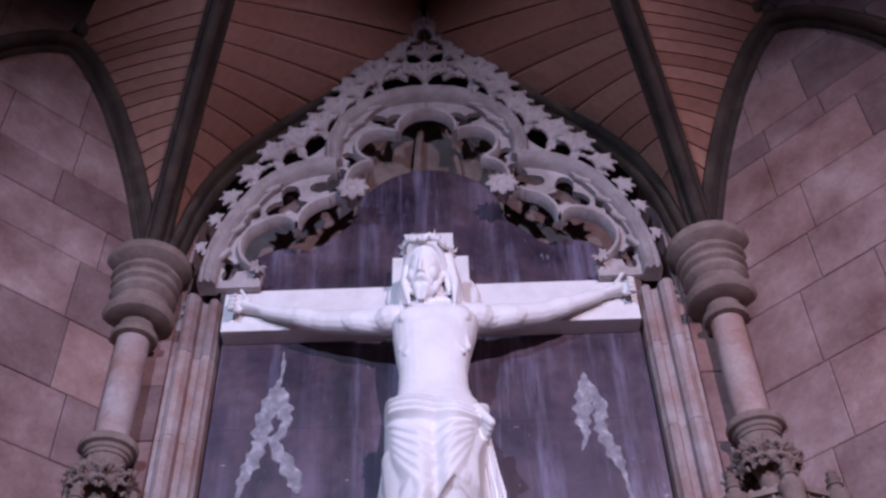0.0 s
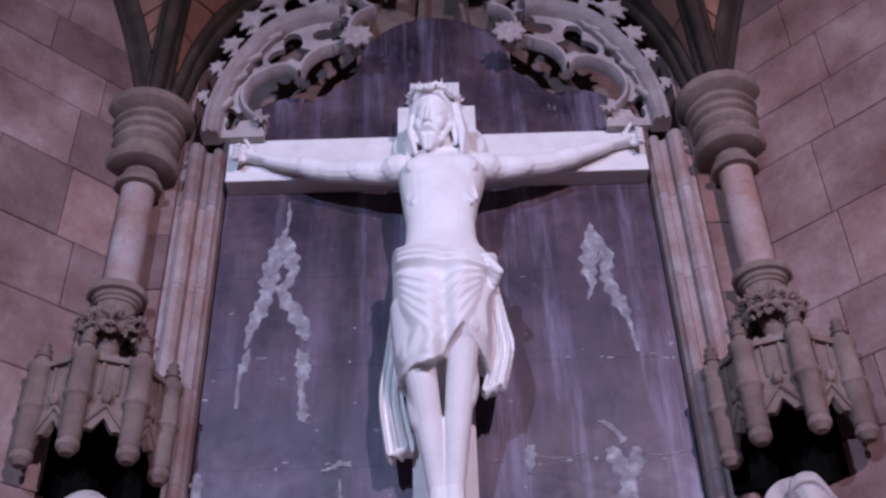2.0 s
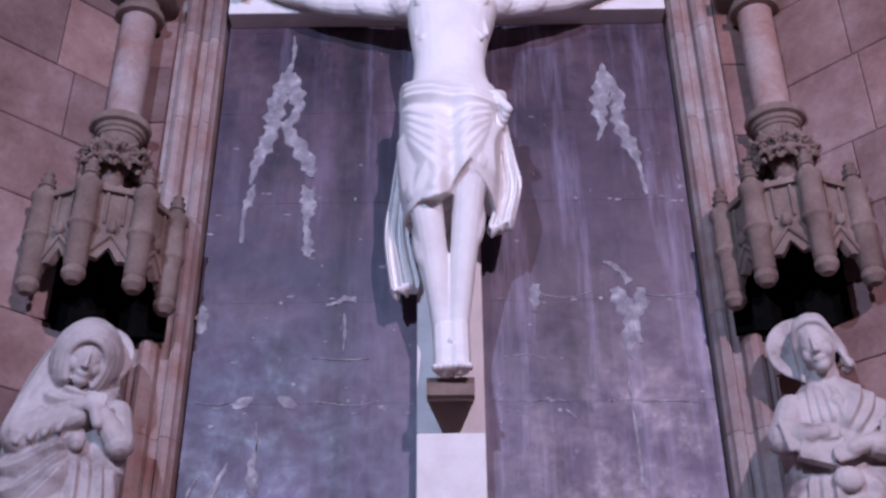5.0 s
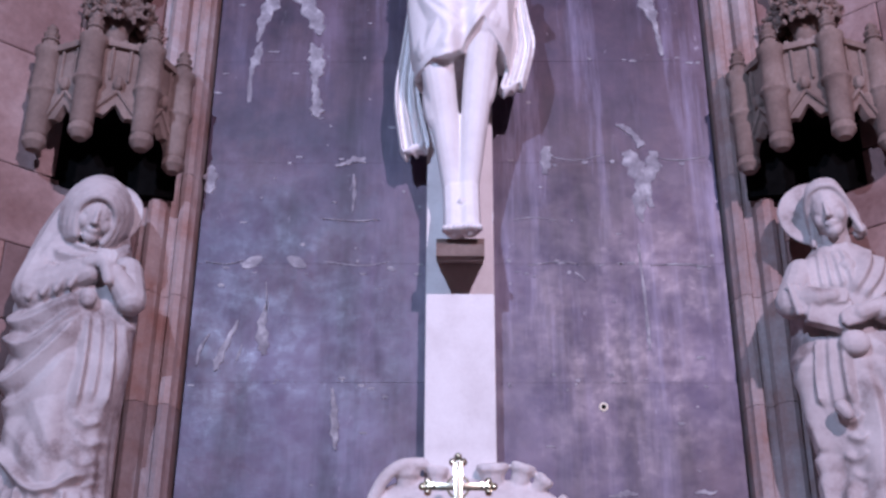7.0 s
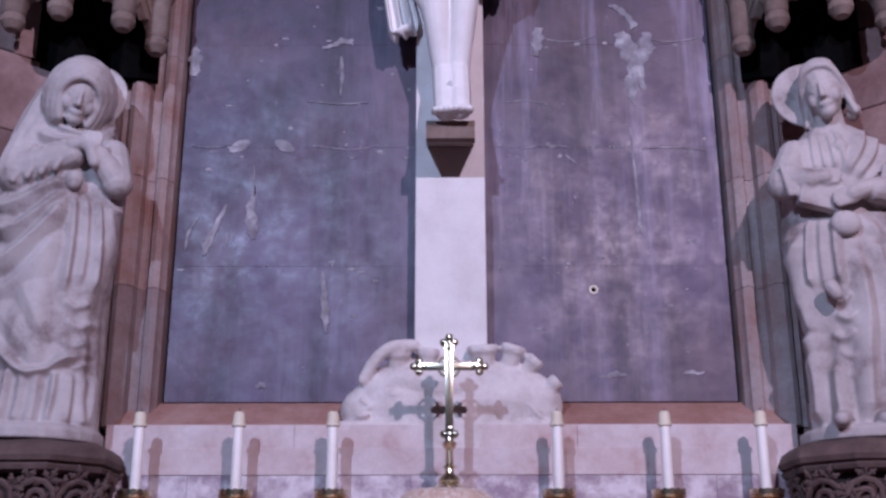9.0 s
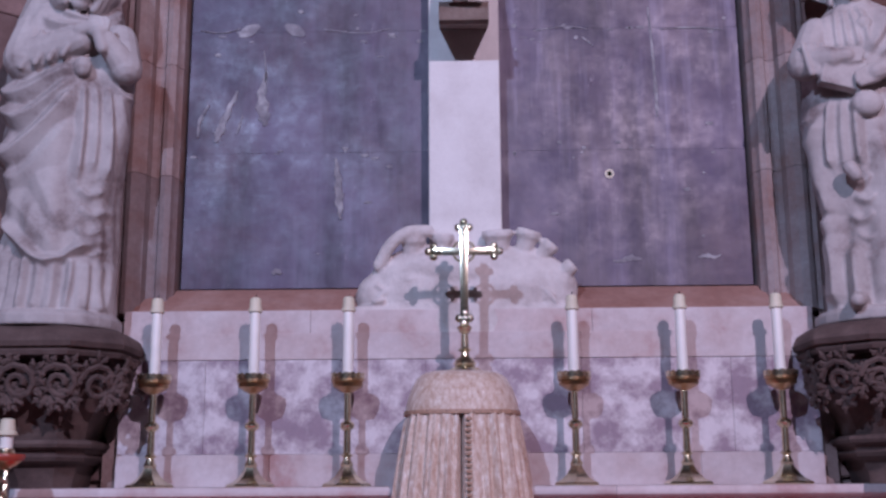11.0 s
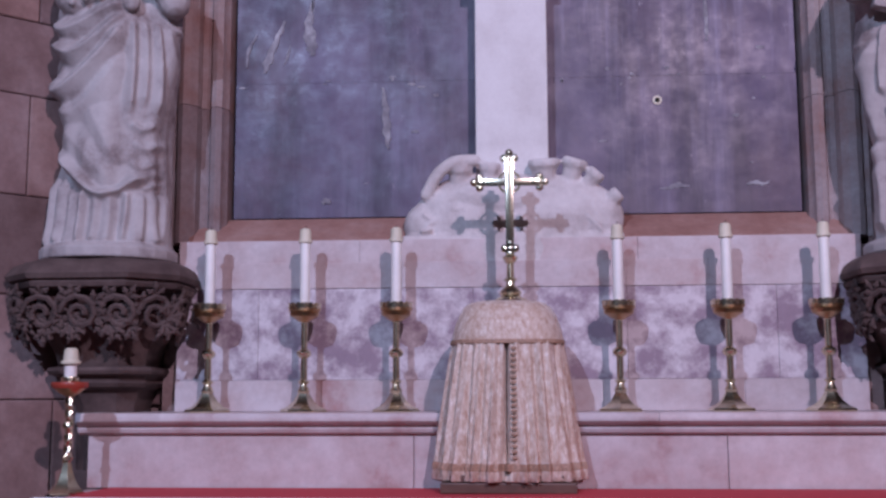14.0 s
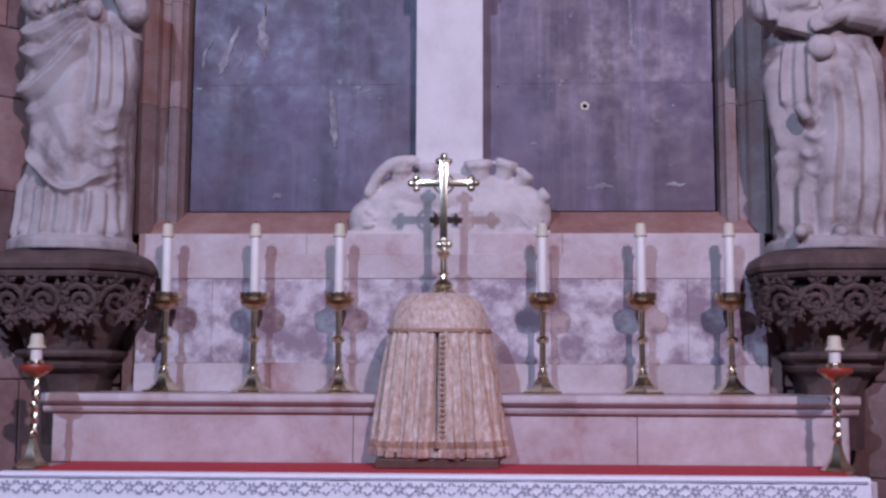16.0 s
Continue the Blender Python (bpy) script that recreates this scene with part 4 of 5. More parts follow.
        add_ball(bm, Vector(sh).lerp(Vector(el), 0.42) + Vector((0, -0.008, -0.012)), (0.12, 0.055, 0.056), m=Matrix.Rotation(-s * 0.2, 4, "Y"))
        add_limb(bm, el, wr, 0.052, 0.031)
        add_ball(bm, Vector(el).lerp(Vector(wr), 0.28), (0.11, 0.052, 0.052), m=Matrix.Rotation(-s * 0.35, 4, "Y"))
        add_limb(bm, wr, hd, 0.030, 0.040, 10, 0.6)
        for k in range(4):
            a = Vector(hd) + Vector((s * 0.02, -0.01, 0.028 - 0.02 * k))
            add_limb(bm, a, a + Vector((s * 0.038, -0.03, 0.004 - 0.006 * k)), 0.013, 0.011, 8)
            add_limb(bm, a + Vector((s * 0.038, -0.03, 0.004 - 0.006 * k)), a + Vector((s * 0.014, -0.05, -0.006 - 0.006 * k)), 0.011, 0.009, 8)
        add_limb(bm, Vector(hd) + Vector((-s * 0.02, -0.02, 0.02)), Vector(hd) + Vector((s * 0.01, -0.055, 0.05)), 0.013, 0.010, 8)
        add_ball(bm, Vector(hd) + Vector((0, -0.03, 0)), 0.014, 8, 6)
    add_limb(bm, (0.02, 3.27, 4.93), (0.0, 3.21, 5.06), 0.07, 0.062)
    turn = Matrix.Rotation(-0.25, 4, "Z") @ Matrix.Rotation(0.36, 4, "X") @ Matrix.Rotation(0.14, 4, "Y")
    m = add_head(bm, (-0.005, 3.185, 5.10), turn, 1.22, True)
    add_hair(bm, m)
    for s in (-1, 1):
        for k in range(6):
            a = m @ Vector((s * 0.075, 0.0 + 0.015 * k, 0.07 - 0.01 * k))
            b = Vector((s * (0.112 + 0.008 * (k % 3)) + 0.005, 3.165 + 0.022 * k, 5.02 - 0.01 * (k % 2)))
            c = Vector((s * (0.10 + 0.016 * (k % 3)) + 0.012, 3.155 + 0.022 * k, 4.895 + 0.02 * (k % 2)))
            add_limb(bm, a, b, 0.026, 0.021, 8)
            add_limb(bm, b, c, 0.021, 0.010, 8)
    for k in range(30):
        a = 2 * math.pi * k / 30
        p = m @ Vector((0.088 * math.cos(a), 0.004 + 0.103 * math.sin(a), 0.082 + 0.010 * math.sin(5 * a) - 0.02 * math.sin(a)))
        q = m @ Vector((0.091 * math.cos(a + 0.42), 0.004 + 0.106 * math.sin(a + 0.42), 0.086 - 0.012 * math.sin(5 * a) - 0.02 * math.sin(a + 0.42)))
        add_limb(bm, p, q, 0.010, 0.010, 6)
        d = (p - m @ Vector((0, 0, 0.05))).normalized()
        add_limb(bm, p, p + d * 0.03 + Vector((0, 0, 0.018 if k % 2 else -0.012)), 0.008, 0.003, 6)
    # legs, knees pressed together, feet nailed one over the other
    legs = ((-1, (-0.075, 3.24, 4.25), (-0.088, 3.135, 3.84), (-0.022, 3.265, 3.36), (-0.018, 3.175, 3.17)), (1, (0.115, 3.24, 4.25), (0.085, 3.115, 3.95), (0.028, 3.255, 3.36), (0.032, 3.165, 3.17)))
    for s, hip, knee, ank, toe in legs:
        add_limb(bm, hip, knee, 0.104, 0.074, 16)
        add_ball(bm, Vector(knee) + Vector((0, -0.012, 0)), (0.063, 0.060, 0.075))
        add_limb(bm, knee, ank, 0.064, 0.040, 16)
        add_ball(bm, Vector(knee).lerp(Vector(ank), 0.30) + Vector((s * 0.012, 0.028, 0)), (0.058, 0.06, 0.14))
        add_limb(bm, ank, toe, 0.042, 0.040, 10)
        for k in range(5):
            add_ball(bm, Vector(toe) + Vector((-0.036 + 0.018 * k, -0.034 + 0.004 * abs(k - 2), -0.016)), (0.0105, 0.026, 0.013), 8, 6)
    add_ball(bm, (0.005, 3.17, 3.27), 0.013, 8, 6)
    # loincloth: a rolled waist, catenary folds over the lap, its hem drawn up above one knee
    ridges = [([(-0.20, 4.375 - 0.032 * k), (-0.06, 4.33 - 0.036 * k), (0.09, 4.285 - 0.026 * k), (0.22, 4.285 - 0.014 * k)], 0.026, 0.032) for k in range(3)]
    ridges += [([(-0.185, 4.27 - 0.022 * k), (-0.09, 4.17 - 0.050 * k), (0.01, 4.125 - 0.062 * k), (0.10, 4.185 - 0.048 * k), (0.19, 4.25 - 0.010 * k)], 0.028, 0.020 - 0.002 * k) for k in range(5)]
    ridges += [([(0.20, 4.20), (0.16, 4.05), (0.165, 3.88)], 0.03, 0.016), ([(-0.18, 4.15), (-0.17, 4.0), (-0.15, 3.80)], 0.03, 0.014), ([(0.05, 4.0), (-0.02, 3.88), (-0.06, 3.79)], 0.028, 0.012), ([(-0.01, 4.02), (-0.09, 3.90), (-0.13, 3.80)], 0.025, 0.009)]
    rings = []
    for f in np.linspace(0, 1, 110):
        ring = []
        for i in range(200):
            t = 2 * math.pi * i / 200
            c, s = math.cos(t), math.sin(t)
            hem = float(np.interp(c, [-1, -0.2, 0.1, 0.4, 0.7, 1], [3.77, 3.775, 3.86, 3.935, 3.885, 3.81])) + 0.006 * math.sin(17 * c)
            z = hem + (4.39 - hem) * f
            a = 0.188 - 0.016 * (1 - f) + 0.014 * math.sin(math.pi * f)
            b = 0.128 + (0.088 * min(1, (1 - f) * 1.5) if s < 0 else 0.0)
            lap = 0.055 * math.exp(-((c - 0.02) / 0.18) ** 2) * (1 - f) ** 0.7 if s < 0 else 0.0
            ring.append((0.008 + a * c, 3.232 + (b - lap) * s, z))
        rings.append(ring)
    swell(rings, (0.008, 3.232), ridges)
    add_loft(bm, rings)
    # knot at the hip, the hanging end beside it, and the long end that falls behind the other thigh
    for k in range(5):
        add_limb(bm, (0.18 + 0.008 * k, 3.13 + 0.012 * k, 4.30 + 0.008 * k), (0.235 - 0.008 * k, 3.11 + 0.02 * k, 4.215 - 0.01 * k), 0.024, 0.018, 8)
    hanging(bm, [(0.205, 3.20, 4.24), (0.225, 3.21, 4.05), (0.235, 3.22, 3.92), (0.195, 3.24, 3.76)], (0.05, 0.11), 3, 0.022)
    hanging(bm, [(-0.165, 3.30, 4.22), (-0.185, 3.31, 3.98), (-0.20, 3.32, 3.78), (-0.165, 3.33, 3.55)], (0.06, 0.11), 3, 0.026)
    ob = carved("crucifix_figure", bm, FIGURE, 0.0048, 2)
    return tagged(ob, "white marble crucified figure with a draped loincloth", "statue")


crucified()


def rock():
    """A rounded white rock at the foot of the cross with stumps of broken stone on its brow."""
    bm = bmesh.new()
    for x, y, z, a, b, c in ((0, 3.42, 2.10, 0.365, 0.115, 0.27), (-0.10, 3.41, 2.20, 0.24, 0.10, 0.17), (0.13, 3.41, 2.21, 0.24, 0.10, 0.15), (0.28, 3.41, 2.23, 0.085, 0.075, 0.065), (-0.29, 3.41, 2.19, 0.075, 0.075, 0.08), (-0.05, 3.40, 2.27, 0.20, 0.10, 0.08)):
        add_ball(bm, (x, y, z), (a, b, c), 28, 16)
    add_box(bm, -0.36, 0.36, 3.325, 3.499, 2.062, 2.15)
    # broken stumps on the brow: a bent one, and upright ones with flared tops
    bend = spline([(-0.285, 3.36, 2.29), (-0.245, 3.34, 2.355), (-0.19, 3.33, 2.392), (-0.125, 3.345, 2.40)], 4)
    for a, b in zip(bend, bend[1:]):
        add_limb(bm, a, b, 0.022, 0.022, 8)
    for x, z, tilt, r in ((-0.175, 2.37, 0.05, 0.042), (-0.075, 2.375, 0.1, 0.036), (0.105, 2.385, -0.05, 0.050), (0.205, 2.385, 0.30, 0.040), (0.27, 2.345, 0.75, 0.030), (0.335, 2.275, 0.9, 0.026)):
        p = Vector((x, 3.365, z))
        d = Vector((math.sin(tilt), -0.22, math.cos(tilt)))
        q = d.to_track_quat("Z", "Y").to_matrix().to_4x4()
        stump = lathe([(r * 0.85, -0.12), (r * 0.72, -0.05), (r * 0.85, -0.015), (r * 1.1, 0.0), (r * 1.08, 0.018), (r * 0.75, 0.022)], 9)
        merge(bm, stump, Matrix.Translation(p) @ q)
    rnd = random.Random(3)
    for k in range(16):
        a = rnd.uniform(0.15, 3.0)
        add_ball(bm, (0.30 * math.cos(a) * rnd.uniform(0.6, 1.05), 3.318 + rnd.uniform(0, 0.02), 2.14 + 0.17 * math.sin(a) * rnd.uniform(0.4, 1.0)), (rnd.uniform(0.02, 0.05), 0.010, rnd.uniform(0.005, 0.012)), 8, 6, Matrix.Rotation(rnd.uniform(-0.8, 0.8), 4, "Y"))
    ob = carved("carved_rock", bm, ROCK, 0.006, 2)
    return tagged(ob, "white carved rock mound at the foot of the cross", "rock")


rock()


# ---- robed statues on the corbels ----
def resample(prof, n=70):
    zs = [p[0] for p in prof]
    return [tuple([z] + [float(np.interp(z, zs, [p[k] for p in prof])) for k in (1, 2, 3)]) for z in np.linspace(zs[0], zs[-1], n)]


def robe(bm, cx, cy, prof, ridges, seed=1):
    """A draped body of oval rings with folds raised on its front."""
    rnd = random.Random(seed)
    ph = [rnd.uniform(0, 6.28) for _ in range(3)]
    rings = []
    for z, a, b, dx in resample(prof, 230):
        low = max(0, min(1, (2.6 - z) / 0.5))
        ring = []
        for i in range(210):
            t = 2 * math.pi * i / 210
            f = 0.005 * math.sin(7 * t - 5 * z + ph[0]) + low * 0.007 * math.sin(15 * t + ph[1] + 2 * z)
            ring.append((cx + dx + (a + f) * math.cos(t), cy + (b + f) * math.sin(t), z))
        rings.append(ring)
    swell(rings, (cx, cy), ridges)
    add_loft(bm, rings)


def hand(bm, wrist, tip, r=0.02, spread=0.013):
    w, t = Vector(wrist), Vector(tip)
    d = (t - w).normalized()
    side = d.cross(Vector((0, -1, 0))).normalized()
    mid = w.lerp(t, 0.5)
    add_limb(bm, w, mid, r, r * 1.15, 10)
    for k in range(4):
        o = side * spread * (k - 1.5)
        add_limb(bm, mid + o, t + o * 0.9 - d * 0.006 * abs(k - 1.2), r * 0.52, r * 0.38, 8)


def mourning_woman():
    bm = bmesh.new()
    cx, cy = -1.275, 3.20
    # great folds slung from the far hip to the knot at the breast
    ridges = [([(-1.47, 2.87), (-1.42, 2.80), (-1.36, 2.80), (-1.28, 2.845), (-1.20, 2.885)], 0.034, 0.034), ([(-1.47, 2.79), (-1.41, 2.728), (-1.355, 2.718), (-1.28, 2.775), (-1.21, 2.86)], 0.034, 0.036),
              ([(-1.47, 2.68), (-1.43, 2.60), (-1.37, 2.615), (-1.275, 2.712), (-1.204, 2.85)], 0.036, 0.040), ([(-1.45, 2.56), (-1.38, 2.52), (-1.29, 2.60), (-1.22, 2.72)], 0.045, 0.020),
              ([(-1.43, 2.50), (-1.34, 2.40), (-1.26, 2.31), (-1.21, 2.28)], 0.06, 0.018), ([(-1.33, 2.56), (-1.27, 2.43), (-1.22, 2.33)], 0.05, 0.016)]
    # pleats that fall from the knot, then the zigzag hem in tiers
    ridges += [([(-1.20 + 0.028 * k, 2.84), (-1.198 + 0.034 * k, 2.68), (-1.205 + 0.036 * k, 2.50 + 0.022 * (k % 2))], 0.017 + 0.005 * (k % 2), 0.026 - 0.006 * (k % 2)) for k in range(4)]
    for k in range(4):
        z, o = 2.475 - 0.062 * k, 0.010 * (k % 2)
        ridges.append(([(-1.200 + o, z + 0.012), (-1.165 + o, z - 0.012), (-1.128 + o, z + 0.014)], 0.013, 0.013 - 0.001 * k))
    ridges += [([(-1.46, 2.43), (-1.36, 2.33), (-1.285, 2.256), (-1.235, 2.262), (-1.20, 2.29), (-1.13, 2.325)], 0.022, 0.034)]
    ridges += [([(-1.445 + 0.040 * k, 2.33 - 0.018 * k if k < 4 else 2.27), (-1.450 + 0.041 * k, 2.18 + 0.02 * math.sin(2.3 * k)), (-1.462 + 0.042 * k + 0.012 * math.sin(3.1 * k), 2.09)], 0.020 + 0.006 * math.sin(1.7 * k), 0.020) for k in range(9)]
    # sleeve at the near side and the cloak edge below it
    ridges += [([(-1.10, 2.95), (-1.085, 2.84), (-1.07, 2.76)], 0.035, 0.020), ([(-1.075, 2.80), (-1.078, 2.66), (-1.095, 2.52)], 0.026, 0.024), ([(-1.15, 2.90), (-1.12, 2.82), (-1.08, 2.79)], 0.022, 0.024)]
    # veil over the shoulders and across the throat
    ridges += [([(-1.32, 3.27), (-1.38, 3.13), (-1.455, 2.97)], 0.035, 0.012), ([(-1.13, 3.12), (-1.16, 3.06), (-1.22, 3.045), (-1.29, 3.08)], 0.018, 0.026), ([(-1.12, 3.10), (-1.17, 3.035), (-1.26, 3.02), (-1.35, 3.06)], 0.024, 0.024), ([(-1.30, 3.15), (-1.36, 3.05), (-1.42, 2.97)], 0.03, 0.010)]
    prof = [(2.09, 0.195, 0.155, -0.02), (2.19, 0.178, 0.145, -0.012), (2.43, 0.168, 0.135, -0.002), (2.61, 0.182, 0.135, -0.006), (2.70, 0.194, 0.135, -0.008), (2.84, 0.194, 0.132, -0.004), (2.97, 0.192, 0.125, -0.022), (3.08, 0.168, 0.112, -0.022), (3.16, 0.148, 0.105, -0.012), (3.24, 0.128, 0.10, 0.008), (3.31, 0.092, 0.085, 0.022), (3.35, 0.04, 0.045, 0.03)]
    robe(bm, cx, cy, prof, ridges, 2)
    hx, hz = -1.217, 3.165
    turn = Matrix.Rotation(0.35, 4, "Z") @ Matrix.Rotation(0.42, 4, "X") @ Matrix.Rotation(0.18, 4, "Y")
    m = add_head(bm, (hx, cy - 0.112, hz + 0.012), turn, 0.90)
    # hood round the face
    for q, (rx, rz, y0, thick) in enumerate(((0.068, 0.072, -0.062, 0.013), (0.076, 0.084, -0.040, 0.024), (0.084, 0.094, -0.012, 0.034), (0.090, 0.100, 0.02, 0.040))):
        edge = [m @ Vector((rx * math.cos(v), y0 - 0.028 * max(0, math.sin(v)), 0.0 + (rz if math.sin(v) > 0 else 0.13) * math.sin(v))) for v in np.linspace(-0.75, math.pi + 0.75, 20)]
        for p, e in zip(edge, edge[1:]):
            add_limb(bm, p, e, thick, thick, 8)
    add_ball(bm, m @ Vector((0, 0.05, 0.025)), (0.112, 0.10, 0.122))
    # arm wrapped in the cloak, hands clasped at the breast
    add_limb(bm, (-1.385, cy - 0.04, 3.03), (-1.395, cy - 0.085, 2.92), 0.075, 0.078)
    add_limb(bm, (-1.395, cy - 0.085, 2.92), (-1.215, cy - 0.135, 2.965), 0.074, 0.046)
    for k in range(4):
        add_limb(bm, (-1.39 + 0.045 * k, cy - 0.145 - 0.006 * k, 2.875 + 0.010 * k), (-1.33 + 0.036 * k, cy - 0.150 - 0.006 * k, 2.99 - 0.006 * k), 0.012, 0.008, 6)
    add_limb(bm, (-1.11, cy - 0.05, 3.00), (-1.075, cy - 0.095, 2.88), 0.050, 0.052)
    add_limb(bm, (-1.075, cy - 0.095, 2.88), (-1.125, cy - 0.15, 2.955), 0.048, 0.034)
    hand(bm, (-1.205, cy - 0.165, 2.985), (-1.110, cy - 0.175, 3.005), 0.021)
    hand(bm, (-1.130, cy - 0.170, 2.925), (-1.155, cy - 0.182, 3.025), 0.020)
    add_ball(bm, (-1.197, cy - 0.145, 2.872), (0.030, 0.026, 0.034), 10, 8)
    add_lathe(bm, [(0.215, 2.052), (0.215, 2.085), (0.20, 2.10)], 24, cx - 0.02, cy)
    halo = lathe([(0.0, 0), (0.124, 0.0), (0.129, 0.006), (0.124, 0.013), (0.0, 0.013)], 36)
    merge(bm, halo, Matrix.Translation((-1.222, cy + 0.0, 3.225)) @ Matrix.Rotation(radians(84), 4, "X"))
    ob = carved("robed_woman_statue", bm, STATUE, 0.0045, 1)
    return tagged(ob, "pale stone statue of a veiled mourning woman", "statue")


def mourning_youth():
    bm = bmesh.new()
    cx, cy = 1.285, 3.20
    # pleated breast, mantle over one shoulder
    ridges = [([(1.175 + 0.020 * k, 3.07), (1.160 + 0.026 * k, 2.99), (1.158 + 0.027 * k, 2.91)], 0.013, 0.016) for k in range(5)]
    ridges += [([(1.345 + 0.035 * k, 3.09 - 0.03 * k), (1.315 + 0.035 * k, 2.99 - 0.02 * k), (1.255 + 0.03 * k, 2.885 - 0.012 * k)], 0.024, 0.024) for k in range(4)]
    # pleats gathered under the hands, the rolled end and the zigzag hem in tiers
    ridges += [([(1.150 + 0.030 * k, 2.76), (1.140 + 0.034 * k, 2.64), (1.145 + 0.034 * k, 2.52 - 0.012 * (k % 2))], 0.017 + 0.005 * (k % 2), 0.026 - 0.006 * (k % 2)) for k in range(3)]
    for k in range(5):
        z, o = 2.49 - 0.058 * k, 0.012 * (k % 2)
        ridges.append(([(1.178 + o, z + 0.012), (1.208 + o, z - 0.012), (1.240 + o, z + 0.014)], 0.013, 0.013 - 0.001 * k))
    # long folds of the mantle and the gown
    ridges += [([(1.075, 2.76), (1.062, 2.66), (1.082, 2.54), (1.115, 2.42), (1.112, 2.30)], 0.030, 0.034), ([(1.125, 2.72), (1.095, 2.60), (1.125, 2.47), (1.15, 2.36)], 0.028, 0.026), ([(1.135, 2.42), (1.145, 2.25), (1.140, 2.10)], 0.028, 0.034),
               ([(1.185, 2.30), (1.180, 2.18), (1.185, 2.09)], 0.024, 0.026), ([(1.265, 2.66), (1.275, 2.45), (1.262, 2.25), (1.255, 2.09)], 0.034, 0.030), ([(1.315, 2.70), (1.335, 2.48), (1.325, 2.10)], 0.032, 0.030), ([(1.37, 2.75), (1.395, 2.50), (1.385, 2.10)], 0.032, 0.032), ([(1.42, 2.78), (1.44, 2.50), (1.43, 2.12)], 0.03, 0.028),
               ([(1.30, 2.75), (1.36, 2.66), (1.43, 2.62)], 0.03, 0.02)]
    prof = [(2.09, 0.172, 0.14, 0.012), (2.17, 0.165, 0.135, 0.010), (2.33, 0.158, 0.13, 0.018), (2.50, 0.170, 0.13, 0.0), (2.70, 0.188, 0.13, -0.016), (2.80, 0.178, 0.125, -0.014), (2.94, 0.182, 0.12, -0.004), (3.02, 0.155, 0.105, 0.0), (3.07, 0.10, 0.085, -0.01), (3.11, 0.06, 0.065, -0.02)]
    robe(bm, cx, cy, prof, ridges, 7)
    add_limb(bm, (1.275, cy - 0.01, 3.05), (1.25, cy - 0.05, 3.16), 0.056, 0.05)
    turn = Matrix.Rotation(-0.45, 4, "Z") @ Matrix.Rotation(0.22, 4, "X") @ Matrix.Rotation(-0.16, 4, "Y")
    m = add_head(bm, (1.243, cy - 0.07, 3.205), turn, 0.90)
    add_hair(bm, m, -0.10)
    for s in (-1, 1):
        for k in range(6):
            add_ball(bm, m @ Vector((s * (0.078 + 0.010 * math.sin(2.1 * k)), 0.01 + 0.016 * k, -0.075 - 0.012 * (k % 3))), 0.018, 8, 6)
    # sleeves, one hand laid over the other on a book
    add_limb(bm, (1.135, cy - 0.03, 3.00), (1.075, cy - 0.085, 2.875), 0.052, 0.056)
    add_limb(bm, (1.075, cy - 0.085, 2.875), (1.135, cy - 0.150, 2.868), 0.054, 0.038)
    hand(bm, (1.125, cy - 0.160, 2.868), (1.225, cy - 0.172, 2.872), 0.023)
    add_limb(bm, (1.425, cy - 0.03, 2.97), (1.445, cy - 0.095, 2.84), 0.057, 0.066)
    add_limb(bm, (1.445, cy - 0.095, 2.84), (1.335, cy - 0.155, 2.830), 0.060, 0.042)
    hand(bm, (1.315, cy - 0.170, 2.835), (1.195, cy - 0.185, 2.785), 0.026)
    bk = bmesh.new()
    add_box(bk, -0.065, 0.065, -0.022, 0.022, -0.05, 0.05)
    merge(bm, bk, Matrix.Translation((1.165, cy - 0.145, 2.82)) @ Matrix.Rotation(0.25, 4, "Y"))
    for c, sg in ((1.085, -1), (1.415, 1)):
        for k in range(4):
            add_limb(bm, (c + 0.020 * (k - 1.5), cy - 0.135, 2.92), (c + 0.022 * (k - 1.5) - sg * 0.02, cy - 0.150, 2.82), 0.009, 0.012, 6)
    add_ball(bm, (1.26, cy - 0.118, 3.00), (0.024, 0.014, 0.022), 10, 8)
    add_ball(bm, (1.235, cy - 0.150, 2.722), (0.050, 0.030, 0.042))
    add_limb(bm, (1.165, cy - 0.150, 2.515), (1.178, cy - 0.158, 2.49), 0.024, 0.020, 8)
    for s in (-1, 1):
        add_limb(bm, (1.225 + s * 0.055, cy - 0.12, 2.112), (1.205 + s * 0.065, cy - 0.185, 2.104), 0.030, 0.022, 10)
    add_lathe(bm, [(0.205, 2.052), (0.205, 2.082), (0.19, 2.095)], 24, cx, cy)
    halo = lathe([(0.0, 0), (0.122, 0.0), (0.127, 0.006), (0.122, 0.013), (0.0, 0.013)], 36)
    merge(bm, halo, Matrix.Translation((1.222, cy + 0.01, 3.235)) @ Matrix.Rotation(radians(84), 4, "X") @ Matrix.Rotation(radians(-8), 4, "Y"))
    ob = carved("robed_youth_statue", bm, STATUE, 0.0045, 1)
    return tagged(ob, "pale stone statue of a curly-haired robed youth", "statue")


mourning_woman()
mourning_youth()


# ---- wall shafts, canopies and corbels, one set each side ----
def chamfered(cx, cy, w, d, ch, z, sx):
    """Plan of a corbel: a front with canted corners, backed by the wall."""
    return [(cx - w, cy + 0.12, z), (cx - w, cy - d + ch, z), (cx - w + ch, cy - d, z), (cx + w - ch, cy - d, z), (cx + w, cy - d + ch, z), (cx + w, cy + 0.12, z)]


def rosette(bm, p, nrm, r, rnd):
    q = Vector(nrm).to_track_quat("Z", "Y").to_matrix().to_4x4()
    m = Matrix.Translation(p) @ q
